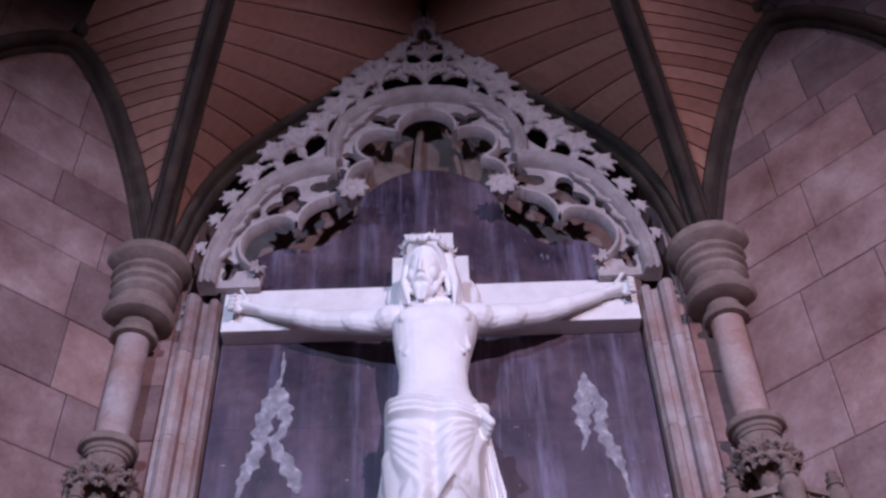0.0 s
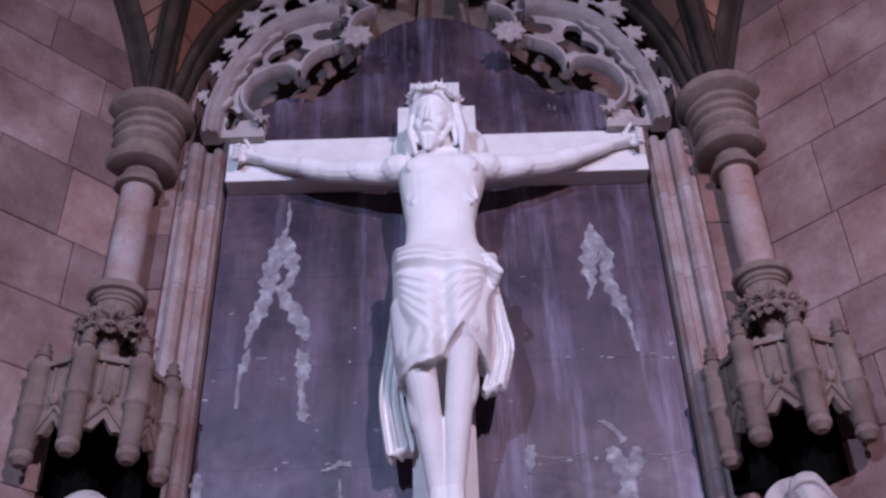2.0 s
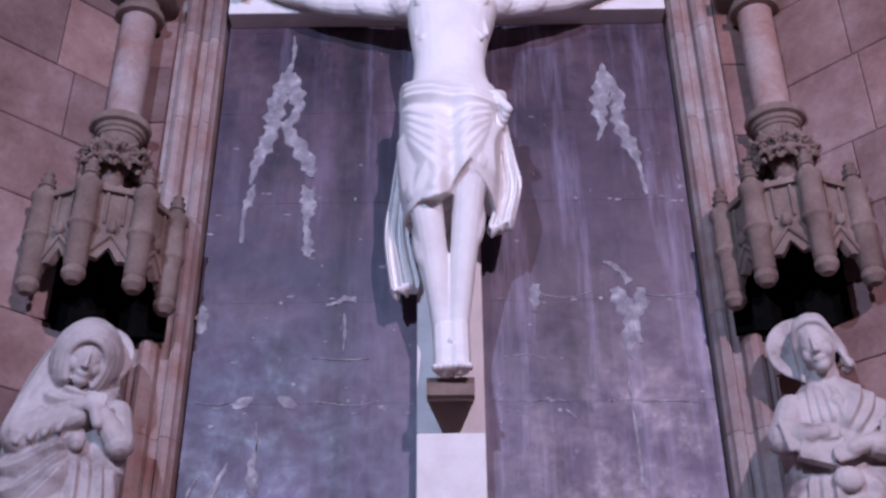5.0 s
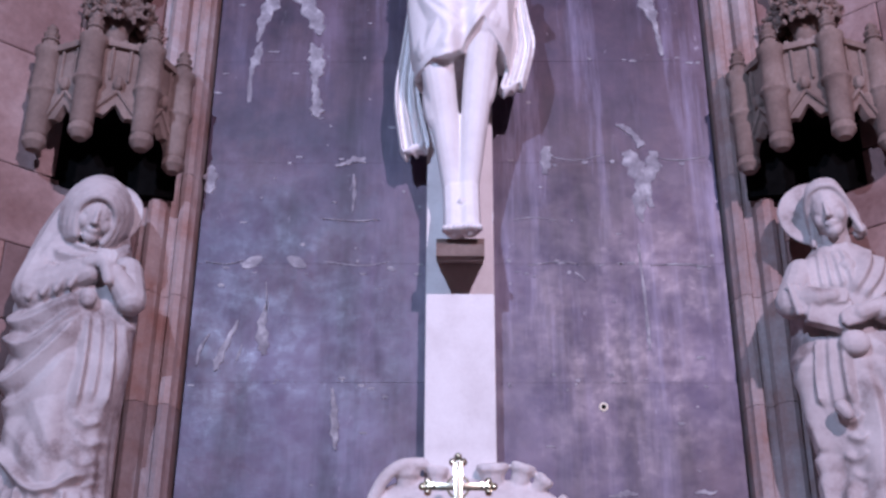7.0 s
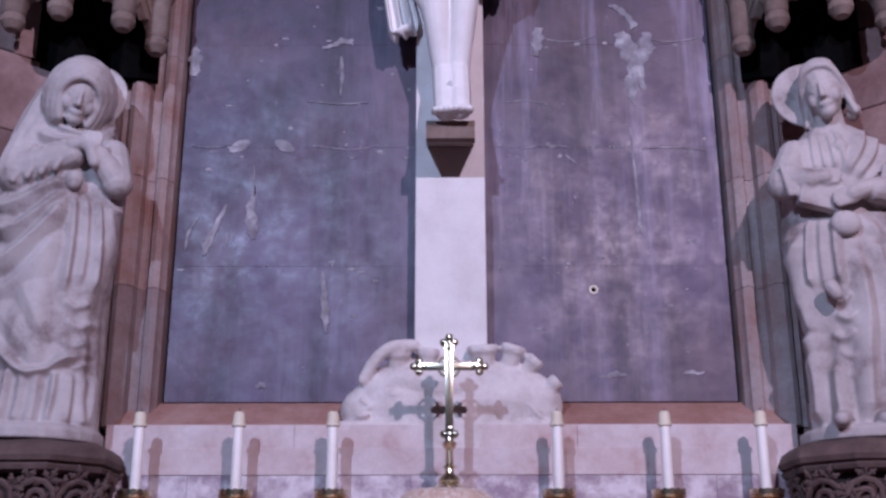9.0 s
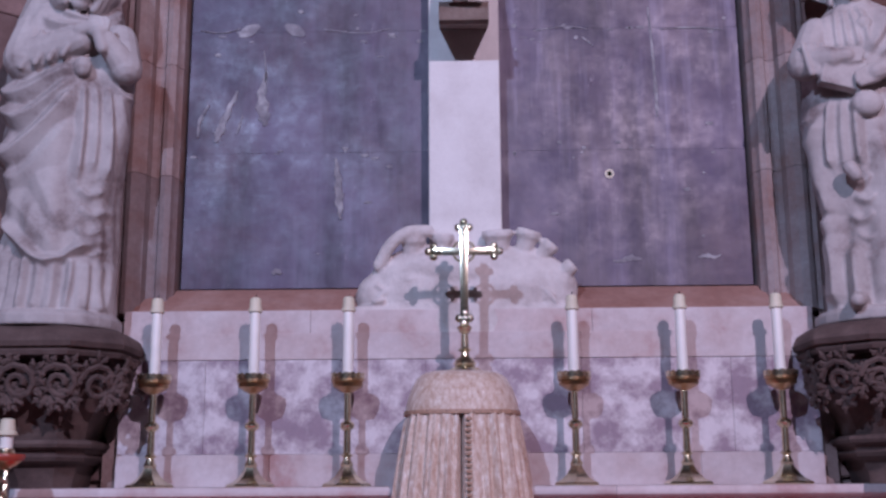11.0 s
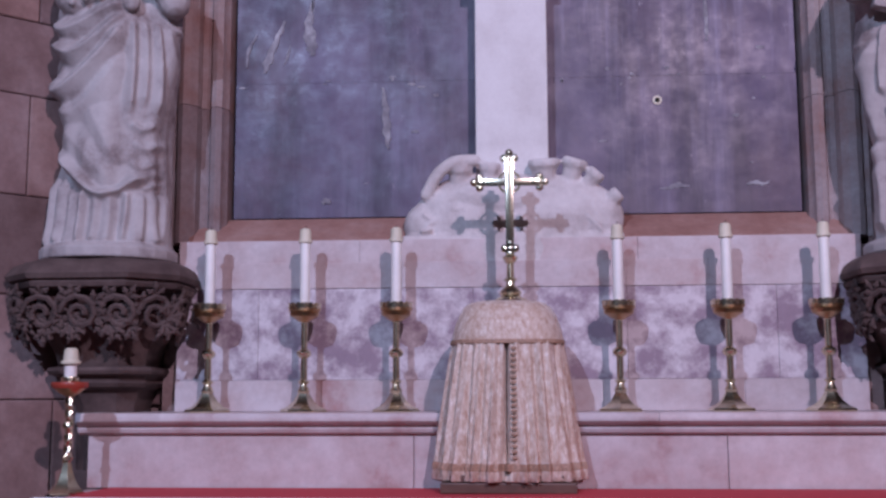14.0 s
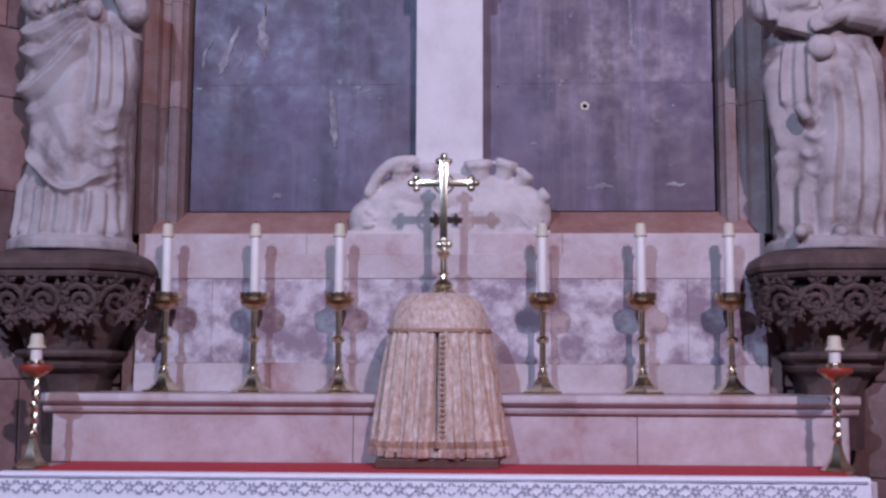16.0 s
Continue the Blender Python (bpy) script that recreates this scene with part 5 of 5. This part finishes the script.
    path = [m @ Vector((r * (0.25 + 0.75 * k / 15) * math.cos(0.62 * k), r * (0.25 + 0.75 * k / 15) * math.sin(0.62 * k), r * 0.35)) for k in range(16)]
    for a, b in zip(path, path[1:]):
        add_limb(bm, a, b, r * 0.15, r * 0.15, 6)
    for k in range(6):
        a = k * 1.05 + rnd.random()
        merge(bm, frond(r * 0.75, 3, 0.8), m @ Matrix.Translation((r * 0.8 * math.cos(a), r * 0.8 * math.sin(a), r * 0.15)) @ Matrix.Rotation(a - math.pi / 2, 4, "Z") @ Matrix.Rotation(-math.pi / 2, 4, "X"))


def corbel(sx):
    ob = thing("statue_corbel", sx * 1.3, 3.28, 1.5, "dark carved stone corbel with a band of scrolling leaves", "corbel", "statue corbels")
    cx, cy = sx * 1.305, 3.28
    prof = [(2.05, 0.235, 0.27), (2.03, 0.265, 0.30), (2.0, 0.28, 0.315), (1.985, 0.275, 0.31), (1.98, 0.262, 0.297), (1.972, 0.27, 0.305), (1.96, 0.265, 0.30), (1.952, 0.235, 0.27)]
    bm = bmesh.new()
    add_loft(bm, [chamfered(cx, cy, w, d, 0.12, z, sx) for z, w, d in reversed(prof)])
    part("cornice", local(bm, ob), CORBEL, ob)
    prof = [(1.952, 0.225, 0.255), (1.90, 0.215, 0.24), (1.83, 0.185, 0.20), (1.77, 0.15, 0.165), (1.725, 0.14, 0.15), (1.72, 0.165, 0.18), (1.71, 0.17, 0.185), (1.70, 0.165, 0.18), (1.692, 0.145, 0.155), (1.68, 0.14, 0.15), (1.672, 0.148, 0.158), (1.66, 0.14, 0.15), (1.65, 0.115, 0.12), (1.60, 0.095, 0.09), (1.4, 0.09, 0.08)]
    bm = bmesh.new()
    add_loft(bm, [chamfered(cx, cy, w, d, 0.45 * w, z, sx) for z, w, d in reversed(prof)])
    part("bell", local(bm, ob), CORBEL, ob)
    rnd = random.Random(11)
    for fx, fy, nx, ny in ((-0.12, -0.265, 0, -1), (0.0, -0.27, 0, -1), (0.12, -0.265, 0, -1), (-0.2, -0.215, -0.7, -0.7), (0.2, -0.215, 0.7, -0.7), (-0.235, -0.11, -1, 0), (0.235, -0.11, 1, 0)):
        bm = bmesh.new()
        rosette(bm, (cx + fx, cy + fy + 0.012, 1.885), (nx, ny, -0.25), 0.060, rnd)
        for k in range(2):
            merge(bm, frond(0.06, 5), Matrix.Translation((cx + fx + rnd.uniform(-0.05, 0.05), cy + fy + 0.02, 1.86)) @ Matrix.Rotation(math.atan2(nx, -ny), 4, "Z") @ Matrix.Rotation(k * 1.57 + 0.6, 4, "Y"))
        part("scroll_leaf", local(bm, ob), CORBEL, ob)
    return ob


def shaft(sx):
    x, y = sx * 1.315, 3.30
    ob = thing("wall_shaft", x, y, 4.0, "round stone wall shaft with a moulded capital and leafy foot", "column", "wall shafts")
    part("shaft", lathe([(0.072, 0.28), (0.072, 0.85)], 24), JAMB_STONE, ob)
    part("necking_ring", lathe([(0.075, 0.845), (0.1, 0.85), (0.105, 0.868), (0.098, 0.884), (0.078, 0.888), (0.076, 0.94)], 28), CARVED, ob)
    part("capital", lathe([(0.078, 0.935), (0.125, 0.94), (0.150, 0.95), (0.160, 0.972), (0.157, 0.998), (0.135, 1.012), (0.122, 1.025), (0.124, 1.06), (0.138, 1.072), (0.150, 1.085), (0.150, 1.10), (0.132, 1.112), (0.134, 1.125), (0.154, 1.138), (0.156, 1.152), (0.138, 1.164), (0.142, 1.178), (0.162, 1.19), (0.163, 1.205), (0.142, 1.218), (0.140, 1.235), (0.172, 1.25), (0.192, 1.266), (0.198, 1.287), (0.193, 1.307), (0.17, 1.32), (0.05, 1.325)], 40), CARVED, ob, angle=28)
    part("base_ring", lathe([(0.06, 0.215), (0.085, 0.22), (0.088, 0.235), (0.096, 0.24), (0.1, 0.255), (0.118, 0.262), (0.122, 0.28), (0.116, 0.296), (0.08, 0.305)], 32), CARVED, ob)
    bm = lathe([(0.03, -0.1), (0.035, -0.06), (0.045, 0.05), (0.075, 0.12), (0.08, 0.22)], 16)
    part("foot", bm, CARVED, ob)
    rnd = random.Random(4)
    for k in range(9):
        a = 2 * math.pi * k / 9
        bm = bmesh.new()
        for j in range(3):
            merge(bm, frond(0.075, 5), Matrix.Rotation(a + rnd.uniform(-0.2, 0.2), 4, "Z") @ Matrix.Translation((0, -0.075, 0.10)) @ Matrix.Rotation(-1.3 + 1.3 * j, 4, "Y") @ Matrix.Rotation(0.5, 4, "X"))
        add_ball(bm, (0.095 * math.sin(a), -0.095 * math.cos(a), 0.085), 0.028, 8, 6)
        part("leaf", bm, CARVED, ob)
    return ob


def canopy(sx):
    """Half-octagonal niche canopy: buttressed faces with little gables, open and dark below."""
    cx, cy = sx * 1.29, 3.30
    ob = thing("niche_canopy", cx, cy - 0.03, 3.47, "carved stone niche canopy with pinnacles and cusped gables", "canopy", "niche canopies")
    R = 0.245
    angs = [math.radians(a) for a in (-180, -137, -94 + 4, -43, 0)]
    P = [(R * math.cos(a), R * math.sin(a)) for a in angs]
    for (x0, y0), (x1, y1) in zip(P, P[1:]):
        d = Vector((x1 - x0, y1 - y0, 0))
        nrm = Vector((d.y, -d.x, 0)).normalized()
        # face with a cusped gable cut into its lower edge
        bm = bmesh.new()
        n = 16
        top, low = [], []
        for i in range(n + 1):
            f = i / n
            rise = 0.075 * (1 - abs(2 * f - 1)) + 0.028 * abs(math.sin(3 * math.pi * f))
            top.append(Vector((x0, y0, 0.36)) + d * f + Vector((0, 0, 0.028 if (i // 2) % 2 == 0 else 0.0)))
            low.append(Vector((x0, y0, 0.02 + rise)) + d * f)
        add_loft(bm, [[a, b, b - nrm * 0.03, a - nrm * 0.03] for a, b in zip(top, low)])
        part("face", bm, CARVED, ob, smooth=False)
        # gable moulding and blind lights
        bm = bmesh.new()
        for f0, f1, z0, z1 in ((0.06, 0.5, 0.07, 0.175), (0.5, 0.94, 0.175, 0.07)):
            add_limb(bm, Vector((x0, y0, z0)) + d * f0 + nrm * 0.005, Vector((x0, y0, z1)) + d * f1 + nrm * 0.006, 0.008, 0.008, 6)
        add_ball(bm, Vector((x0, y0, 0.20)) + d * 0.5 + nrm * 0.012, (0.02, 0.02, 0.028), 8, 6)
        part("gable", bm, CARVED, ob)
        for f in (0.34, 0.66):
            bm = bmesh.new()
            p = Vector((x0, y0, 0)) + d * f + nrm * 0.006
            add_limb(bm, p + Vector((0, 0, 0.22)), p + Vector((0, 0, 0.345)), 0.006, 0.006, 6)
            part("mullion", bm, CARVED, ob)
        bm = bmesh.new()
        add_sweep(bm, [Vector((x0, y0, 0.355)), Vector((x1, y1, 0.355))], [(-0.02, -0.012), (0.02, -0.012), (0.02, 0.012), (-0.02, 0.012)], (0, 0, 1))
        part("string_course", bm, CARVED, ob, smooth=False)
    for x, y in P:
        # buttress shaft with a knob below and a pinnacle above
        bm = bmesh.new()
        s = 1.04
        add_lathe(bm, [(0.0, -0.045), (0.024, -0.04), (0.042, -0.015), (0.041, 0.005), (0.034, 0.015), (0.041, 0.025), (0.041, 0.165), (0.046, 0.175), (0.052, 0.185), (0.050, 0.20), (0.044, 0.21), (0.042, 0.33), (0.050, 0.342), (0.050, 0.365), (0.034, 0.375)], 10, x * s, y * s)
        part("buttress", bm, CARVED, ob)
        bm = bmesh.new()
        add_lathe(bm, [(0.03, 0.37), (0.026, 0.395), (0.034, 0.40), (0.022, 0.415), (0.03, 0.43), (0.016, 0.445), (0.022, 0.455), (0.0, 0.48)], 8, x * s, y * s)
        part("pinnacle", bm, CARVED, ob)
    bm = bmesh.new()
    add_loft(bm, [[(x * k, y * k, z) for x, y in P] + [(R * k, 0.1, z), (-R * k, 0.1, z)] for k, z in ((0.93, 0.30), (0.93, 0.33), (0.5, 0.36), (0.2, 0.45))])
    part("roof", bm, CARVED, ob)
    # Black block and lining put in for the shade under the canopy.
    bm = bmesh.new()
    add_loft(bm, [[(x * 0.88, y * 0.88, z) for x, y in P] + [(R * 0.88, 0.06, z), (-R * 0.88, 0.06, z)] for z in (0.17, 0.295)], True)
    part("hollow_shade", bm, SHADE_AND_WICK, ob, "black block painting the shade in the canopy hollow")
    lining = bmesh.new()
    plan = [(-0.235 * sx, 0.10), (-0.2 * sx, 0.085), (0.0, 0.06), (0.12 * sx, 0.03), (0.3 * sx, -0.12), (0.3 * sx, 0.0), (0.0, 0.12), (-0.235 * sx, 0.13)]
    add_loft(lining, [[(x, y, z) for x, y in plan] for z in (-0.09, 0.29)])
    part("niche_back_shade", lining, SHADE_AND_WICK, ob, "black lining painting the shade behind the niche head")
    return ob


for sx in (-1, 1):
    corbel(sx)
    shaft(sx)
    canopy(sx)


# ---- candlesticks, altar cross, tabernacle ----
def candlestick():
    ob = thing("candlestick", 0, 0, 0, "tall brass candlestick with a white candle", "candlestick", "six altar candlesticks")
    part("foot", lathe([(0.072, 0.0), (0.074, 0.004), (0.07, 0.009), (0.05, 0.018), (0.034, 0.032), (0.022, 0.05), (0.017, 0.06)], 6), BRASS, ob, angle=20)
    part("stem", lathe([(0.016, 0.055), (0.02, 0.065), (0.013, 0.078), (0.011, 0.085), (0.019, 0.092), (0.011, 0.1), (0.0105, 0.165), (0.02, 0.172), (0.023, 0.18), (0.02, 0.188), (0.0105, 0.195), (0.0105, 0.275), (0.018, 0.283)], 16), BRASS, ob)
    tray = part("drip_tray", lathe([(0.014, 0.278), (0.025, 0.284), (0.044, 0.296), (0.047, 0.306), (0.045, 0.309), (0.05, 0.312), (0.05, 0.325), (0.046, 0.325), (0.045, 0.313), (0.02, 0.312)], 24), COPPER, ob, "coppery brass drip tray")
    bm = bmesh.new()
    crown_ring = [[((0.049 + o) * math.cos(a), (0.049 + o) * math.sin(a), 0.326 + h * (1 + 0.9 * abs(math.sin(8 * a)))) for a in np.linspace(0, 2 * math.pi, 96, endpoint=False)] for o, h in ((-0.003, -0.004), (0.002, -0.004), (0.003, 0.006), (-0.001, 0.006), (-0.003, -0.004))]
    add_loft(bm, crown_ring, False)
    part("gallery", bm, BRASS, tray, "pierced brass rim")
    part("socket", lathe([(0.02, 0.31), (0.022, 0.335), (0.016, 0.34)], 16), BRASS, ob)
    candle = part("candle", lathe([(0.0165, 0.333), (0.016, 0.53), (0.014, 0.535)], 18), WAX, ob, "white candle")
    part("candle_cap", lathe([(0.0165, 0.525), (0.022, 0.528), (0.022, 0.535), (0.0185, 0.54), (0.0175, 0.565), (0.013, 0.572), (0.004, 0.574)], 16), CREAM, candle, "yellowed candle follower")
    bm = bmesh.new()
    add_limb(bm, (0, 0, 0.572), (0.002, 0, 0.582), 0.0015, 0.001, 6)
    part("wick", bm, SHADE_AND_WICK, candle)
    return ob


first = candlestick()
xs = [-0.955, -0.652, -0.364, 0.322, 0.652, 0.946]
first.matrix_basis = pose(xs[0], 3.17, 1.58)
for k, x in enumerate(xs[1:]):
    copy_thing(first, pose(x, 3.17, 1.58, rz=11 * k))


def side_candlestick():
    ob = thing("side_candlestick", 0, 0, 0, "small twisted brass candlestick with a stub of candle", "candlestick", "two low candlesticks")
    part("foot", lathe([(0.052, 0.0), (0.054, 0.005), (0.045, 0.012), (0.03, 0.03), (0.018, 0.06), (0.013, 0.085)], 6), BRASS, ob, angle=20)
    bm = bmesh.new()
    rings = []
    for k in range(40):
        z = 0.08 + 0.2 * k / 39
        bulge = 0.006 * math.exp(-((z - 0.19) / 0.008) ** 2) + 0.005 * math.exp(-((z - 0.1) / 0.006) ** 2)
        rings.append([((0.0095 + 0.0028 * math.cos(3 * a - 190 * z) + bulge) * math.cos(a), (0.0095 + 0.0028 * math.cos(3 * a - 190 * z) + bulge) * math.sin(a), z) for a in np.linspace(0, 2 * math.pi, 15, endpoint=False)])
    add_loft(bm, rings)
    part("twisted_stem", bm, BRASS, ob, "spirally twisted brass stem")
    tray = part("drip_tray", lathe([(0.012, 0.272), (0.03, 0.282), (0.046, 0.296), (0.05, 0.305), (0.05, 0.312), (0.044, 0.312), (0.02, 0.306)], 24), COPPER, ob)
    # Red ring painted where the bowl mirrors something red.
    part("red_reflection_band", lathe([(0.0475, 0.294), (0.0515, 0.3), (0.0515, 0.31), (0.0505, 0.312)], 24), RED_REFLECTION, tray, "band painted as a red reflection on the brass")
    part("socket", lathe([(0.022, 0.305), (0.026, 0.315), (0.024, 0.325), (0.02, 0.328)], 16), BRASS, ob)
    candle = part("candle", lathe([(0.0175, 0.325), (0.0175, 0.37)], 18), WAX, ob, "stub of white candle")
    part("candle_cap", lathe([(0.019, 0.362), (0.028, 0.364), (0.028, 0.37), (0.022, 0.374), (0.019, 0.405), (0.012, 0.409)], 16), CREAM, candle, "yellowed candle follower")
    return ob


low = side_candlestick()
low.matrix_basis = pose(-1.262, 2.85, 1.36)
copy_thing(low, pose(1.19, 2.87, 1.36, rz=25))


def altar_cross():
    ob = thing("altar_cross", -0.008, 3.10, 1.905, "small bright brass altar cross with trefoil ends", "cross")
    part("base", lathe([(0.052, 0.0), (0.054, 0.006), (0.046, 0.014), (0.03, 0.022), (0.034, 0.03), (0.03, 0.04), (0.014, 0.055), (0.012, 0.065), (0.022, 0.072), (0.012, 0.08), (0.011, 0.12), (0.017, 0.126), (0.024, 0.14), (0.012, 0.15)], 20), BRASS, ob)
    bm = bmesh.new()
    add_box(bm, -0.0125, 0.0125, -0.006, 0.006, 0.145, 0.445, 0.002)
    add_box(bm, -0.092, 0.092, -0.0055, 0.0065, 0.362, 0.384, 0.002)
    for x, z in ((-0.092, 0.373), (0.092, 0.373), (0, 0.448), (0, 0.168)):
        for dx, dz in ((0, 0), (0.013, 0), (-0.013, 0), (0, 0.013), (0, -0.013)):
            add_ball(bm, (x + dx * 1.25, 0, z + dz * 1.25), (0.0125, 0.008, 0.0125), 10, 6)
    part("cross", bm, SILVERED, ob)
    bm = bmesh.new()
    ring = [(0.033 * math.cos(a), 0, 0.373 + 0.033 * math.sin(a)) for a in np.linspace(0, 2 * math.pi, 25)]
    add_sweep(bm, ring, [(-0.004, 0.004), (-0.004, -0.004), (0.004, -0.004), (0.004, 0.004)], (0, 1, 0))
    part("ring", bm, SILVERED, ob)
    return ob


altar_cross()


def tabernacle():
    ob = thing("tabernacle", -0.018, 3.08, 1.36, "altar tabernacle hidden under a peach brocade veil", "tabernacle")
    part("plinth", box(-0.19, 0.19, -0.20, -0.006, 0.0, 0.03, 0.004), DARKWOOD, ob, "dark wooden plinth", smooth=False)
    part("base_slab", box(-0.165, 0.165, -0.19, -0.006, 0.031, 0.05, 0.003), DARKWOOD, ob, smooth=False)

    def ring(z, w, d, sq, wave, n=280, open_front=False):
        out = []
        for i in range(n):
            a = 2 * math.pi * i / n
            c, s = math.cos(a), math.sin(a)
            k = (abs(c) ** sq + abs(s) ** sq) ** (-1 / sq)
            f = wave * (0.55 * math.sin(31 * a + 0.7 + 1.6 * math.sin(5 * a) + 3 * z) + 0.4 * math.sin(53 * a + 2 + 2 * math.sin(3 * a) - 5 * z) + 0.45 * math.sin(13 * a + 4 * z))
            slit = -0.05 * math.exp(-((a - 4.70) / 0.03) ** 2) * (1 if open_front else 0)
            out.append(((w * k + f + slit) * c, -0.03 + (d * k + f + slit) * s, z))
        return out
    bm = bmesh.new()
    add_loft(bm, [ring(z, w, d, 3.0, f, open_front=z > 0.05) for z, w, d, f in ((0.032, 0.205, 0.178, 0.016), (0.035, 0.211, 0.184, 0.016), (0.07, 0.206, 0.18, 0.0155), (0.15, 0.196, 0.171, 0.0135), (0.25, 0.183, 0.160, 0.011), (0.35, 0.171, 0.150, 0.008), (0.425, 0.161, 0.142, 0.004))])
    veil = part("veil", bm, BROCADE, ob, "peach brocade veil hanging in folds", angle=70)
    bm = bmesh.new()
    add_loft(bm, [ring(z, w, d, 2.6, 0.0) for z, w, d in ((0.42, 0.166, 0.143), (0.44, 0.164, 0.141), (0.47, 0.157, 0.136), (0.50, 0.145, 0.127), (0.525, 0.131, 0.116), (0.538, 0.115, 0.10), (0.545, 0.09, 0.08), (0.547, 0.04, 0.04))])
    part("veil_cap", bm, BROCADE, ob, "smooth domed cap of the veil", angle=70)
    bm = bmesh.new()
    add_loft(bm, [ring(z, w, d, 2.8, 0.0) for z, w, d in ((0.418, 0.169, 0.1465), (0.424, 0.170, 0.1475), (0.43, 0.1685, 0.146))])
    part("braid", bm, TRIM, ob, "gold braid below the cap")
    bm = bmesh.new()
    add_loft(bm, [ring(z, w, d, 3.0, 0.0156) for z, w, d in ((0.062, 0.2095, 0.1825), (0.072, 0.2092, 0.1822), (0.082, 0.2070, 0.1798))])
    part("braid", bm, TRIM, veil, "gold braid near the hem")
    bm = bmesh.new()
    for k in range(20):
        z = 0.10 + 0.016 * k
        w = 0.160 + (0.178 - 0.160) * (1 - k / 20) - 0.012
        add_ball(bm, (0.018, -0.034 - (0.177 - 0.033 * k / 20), z), (0.010, 0.004, 0.006), 6, 5)
    part("edge_braid", bm, TRIM, veil, "braid down the front opening")
    return ob


tabernacle()


# ---- ashlar blocks of the walls ----
def block_mesh(w, h, d=0.03, bev=0.004):
    bm = bmesh.new()
    vs = [bm.verts.new((x, y, z)) for x, z in ((0, 0), (w, 0), (w, h), (0, h)) for y in (0,)]
    fr = [bm.verts.new((x, -d + bev, z)) for x, z in ((0, 0), (w, 0), (w, h), (0, h))]
    ft = [bm.verts.new((x, -d, z)) for x, z in ((bev, bev), (w - bev, bev), (w - bev, h - bev), (bev, h - bev))]
    for a, b in ((vs, fr), (fr, ft)):
        for i in range(4):
            j = (i + 1) % 4
            bm.faces.new((a[i], a[j], b[j], b[i]))
    bm.faces.new(ft)
    me = mesh_of(bm, "block", False)
    me.materials.append(WALL_STONE)
    return me


def lay(wall, a, b, z_edges, seed, skip=None):
    """Lays blocks over a wall face from a to b."""
    rnd = random.Random(seed)
    a, b = Vector((*a, 0)), Vector((*b, 0))
    d = (b - a)
    L = d.length
    d.normalize()
    ang = math.atan2(d.y, d.x)
    for z0, z1 in zip(z_edges, z_edges[1:]):
        s = 0.0
        while s < L - 0.01:
            w = min(rnd.uniform(0.3, 0.62), L - s)
            if L - s - w < 0.14:
                w = L - s
            ob = new("block", block_mesh(w - 0.003, z1 - z0 - 0.003, 0.022 + rnd.uniform(0, 0.003)))
            ob.parent = wall
            ob.matrix_basis = Matrix.Translation((a.x + d.x * s, a.y + d.y * s, z0 + 0.002)) @ Matrix.Rotation(ang, 4, "Z")
            s += w


def courses(z0, z1, seed):
    rnd = random.Random(seed)
    out = [z0]
    while out[-1] < z1:
        out.append(out[-1] + rnd.choice((0.26, 0.29, 0.33, 0.37)))
    return out


right_courses = [1.0, 1.3, 1.62, 1.95, 2.27, 2.6, 2.92, 3.22, 3.52, 3.80, 4.09, 4.13, 4.47, 4.86, 5.13, 5.42, 5.72, 5.87, 6.2, 6.5, 6.8]
right_courses.remove(4.13)
left_courses = [1.0, 1.3, 1.62, 1.95, 2.27, 2.6, 2.85, 3.12, 3.405, 3.86, 4.18, 4.5, 4.868, 5.2, 5.45, 5.68, 6.0, 6.35, 6.7]
lay(wall_canted_left, (-C2[0], C2[1]), (-CORNER[0], CORNER[1]), left_courses, 21)
lay(wall_canted_right, CORNER, C2, right_courses, 22)
lay(wall_end_left, (-1.34, 3.425), (-1.176, 3.425), courses(1.6, 5.6, 3), 5)
lay(wall_end_right, (1.176, 3.425), (1.34, 3.425), courses(1.6, 5.6, 4), 6)
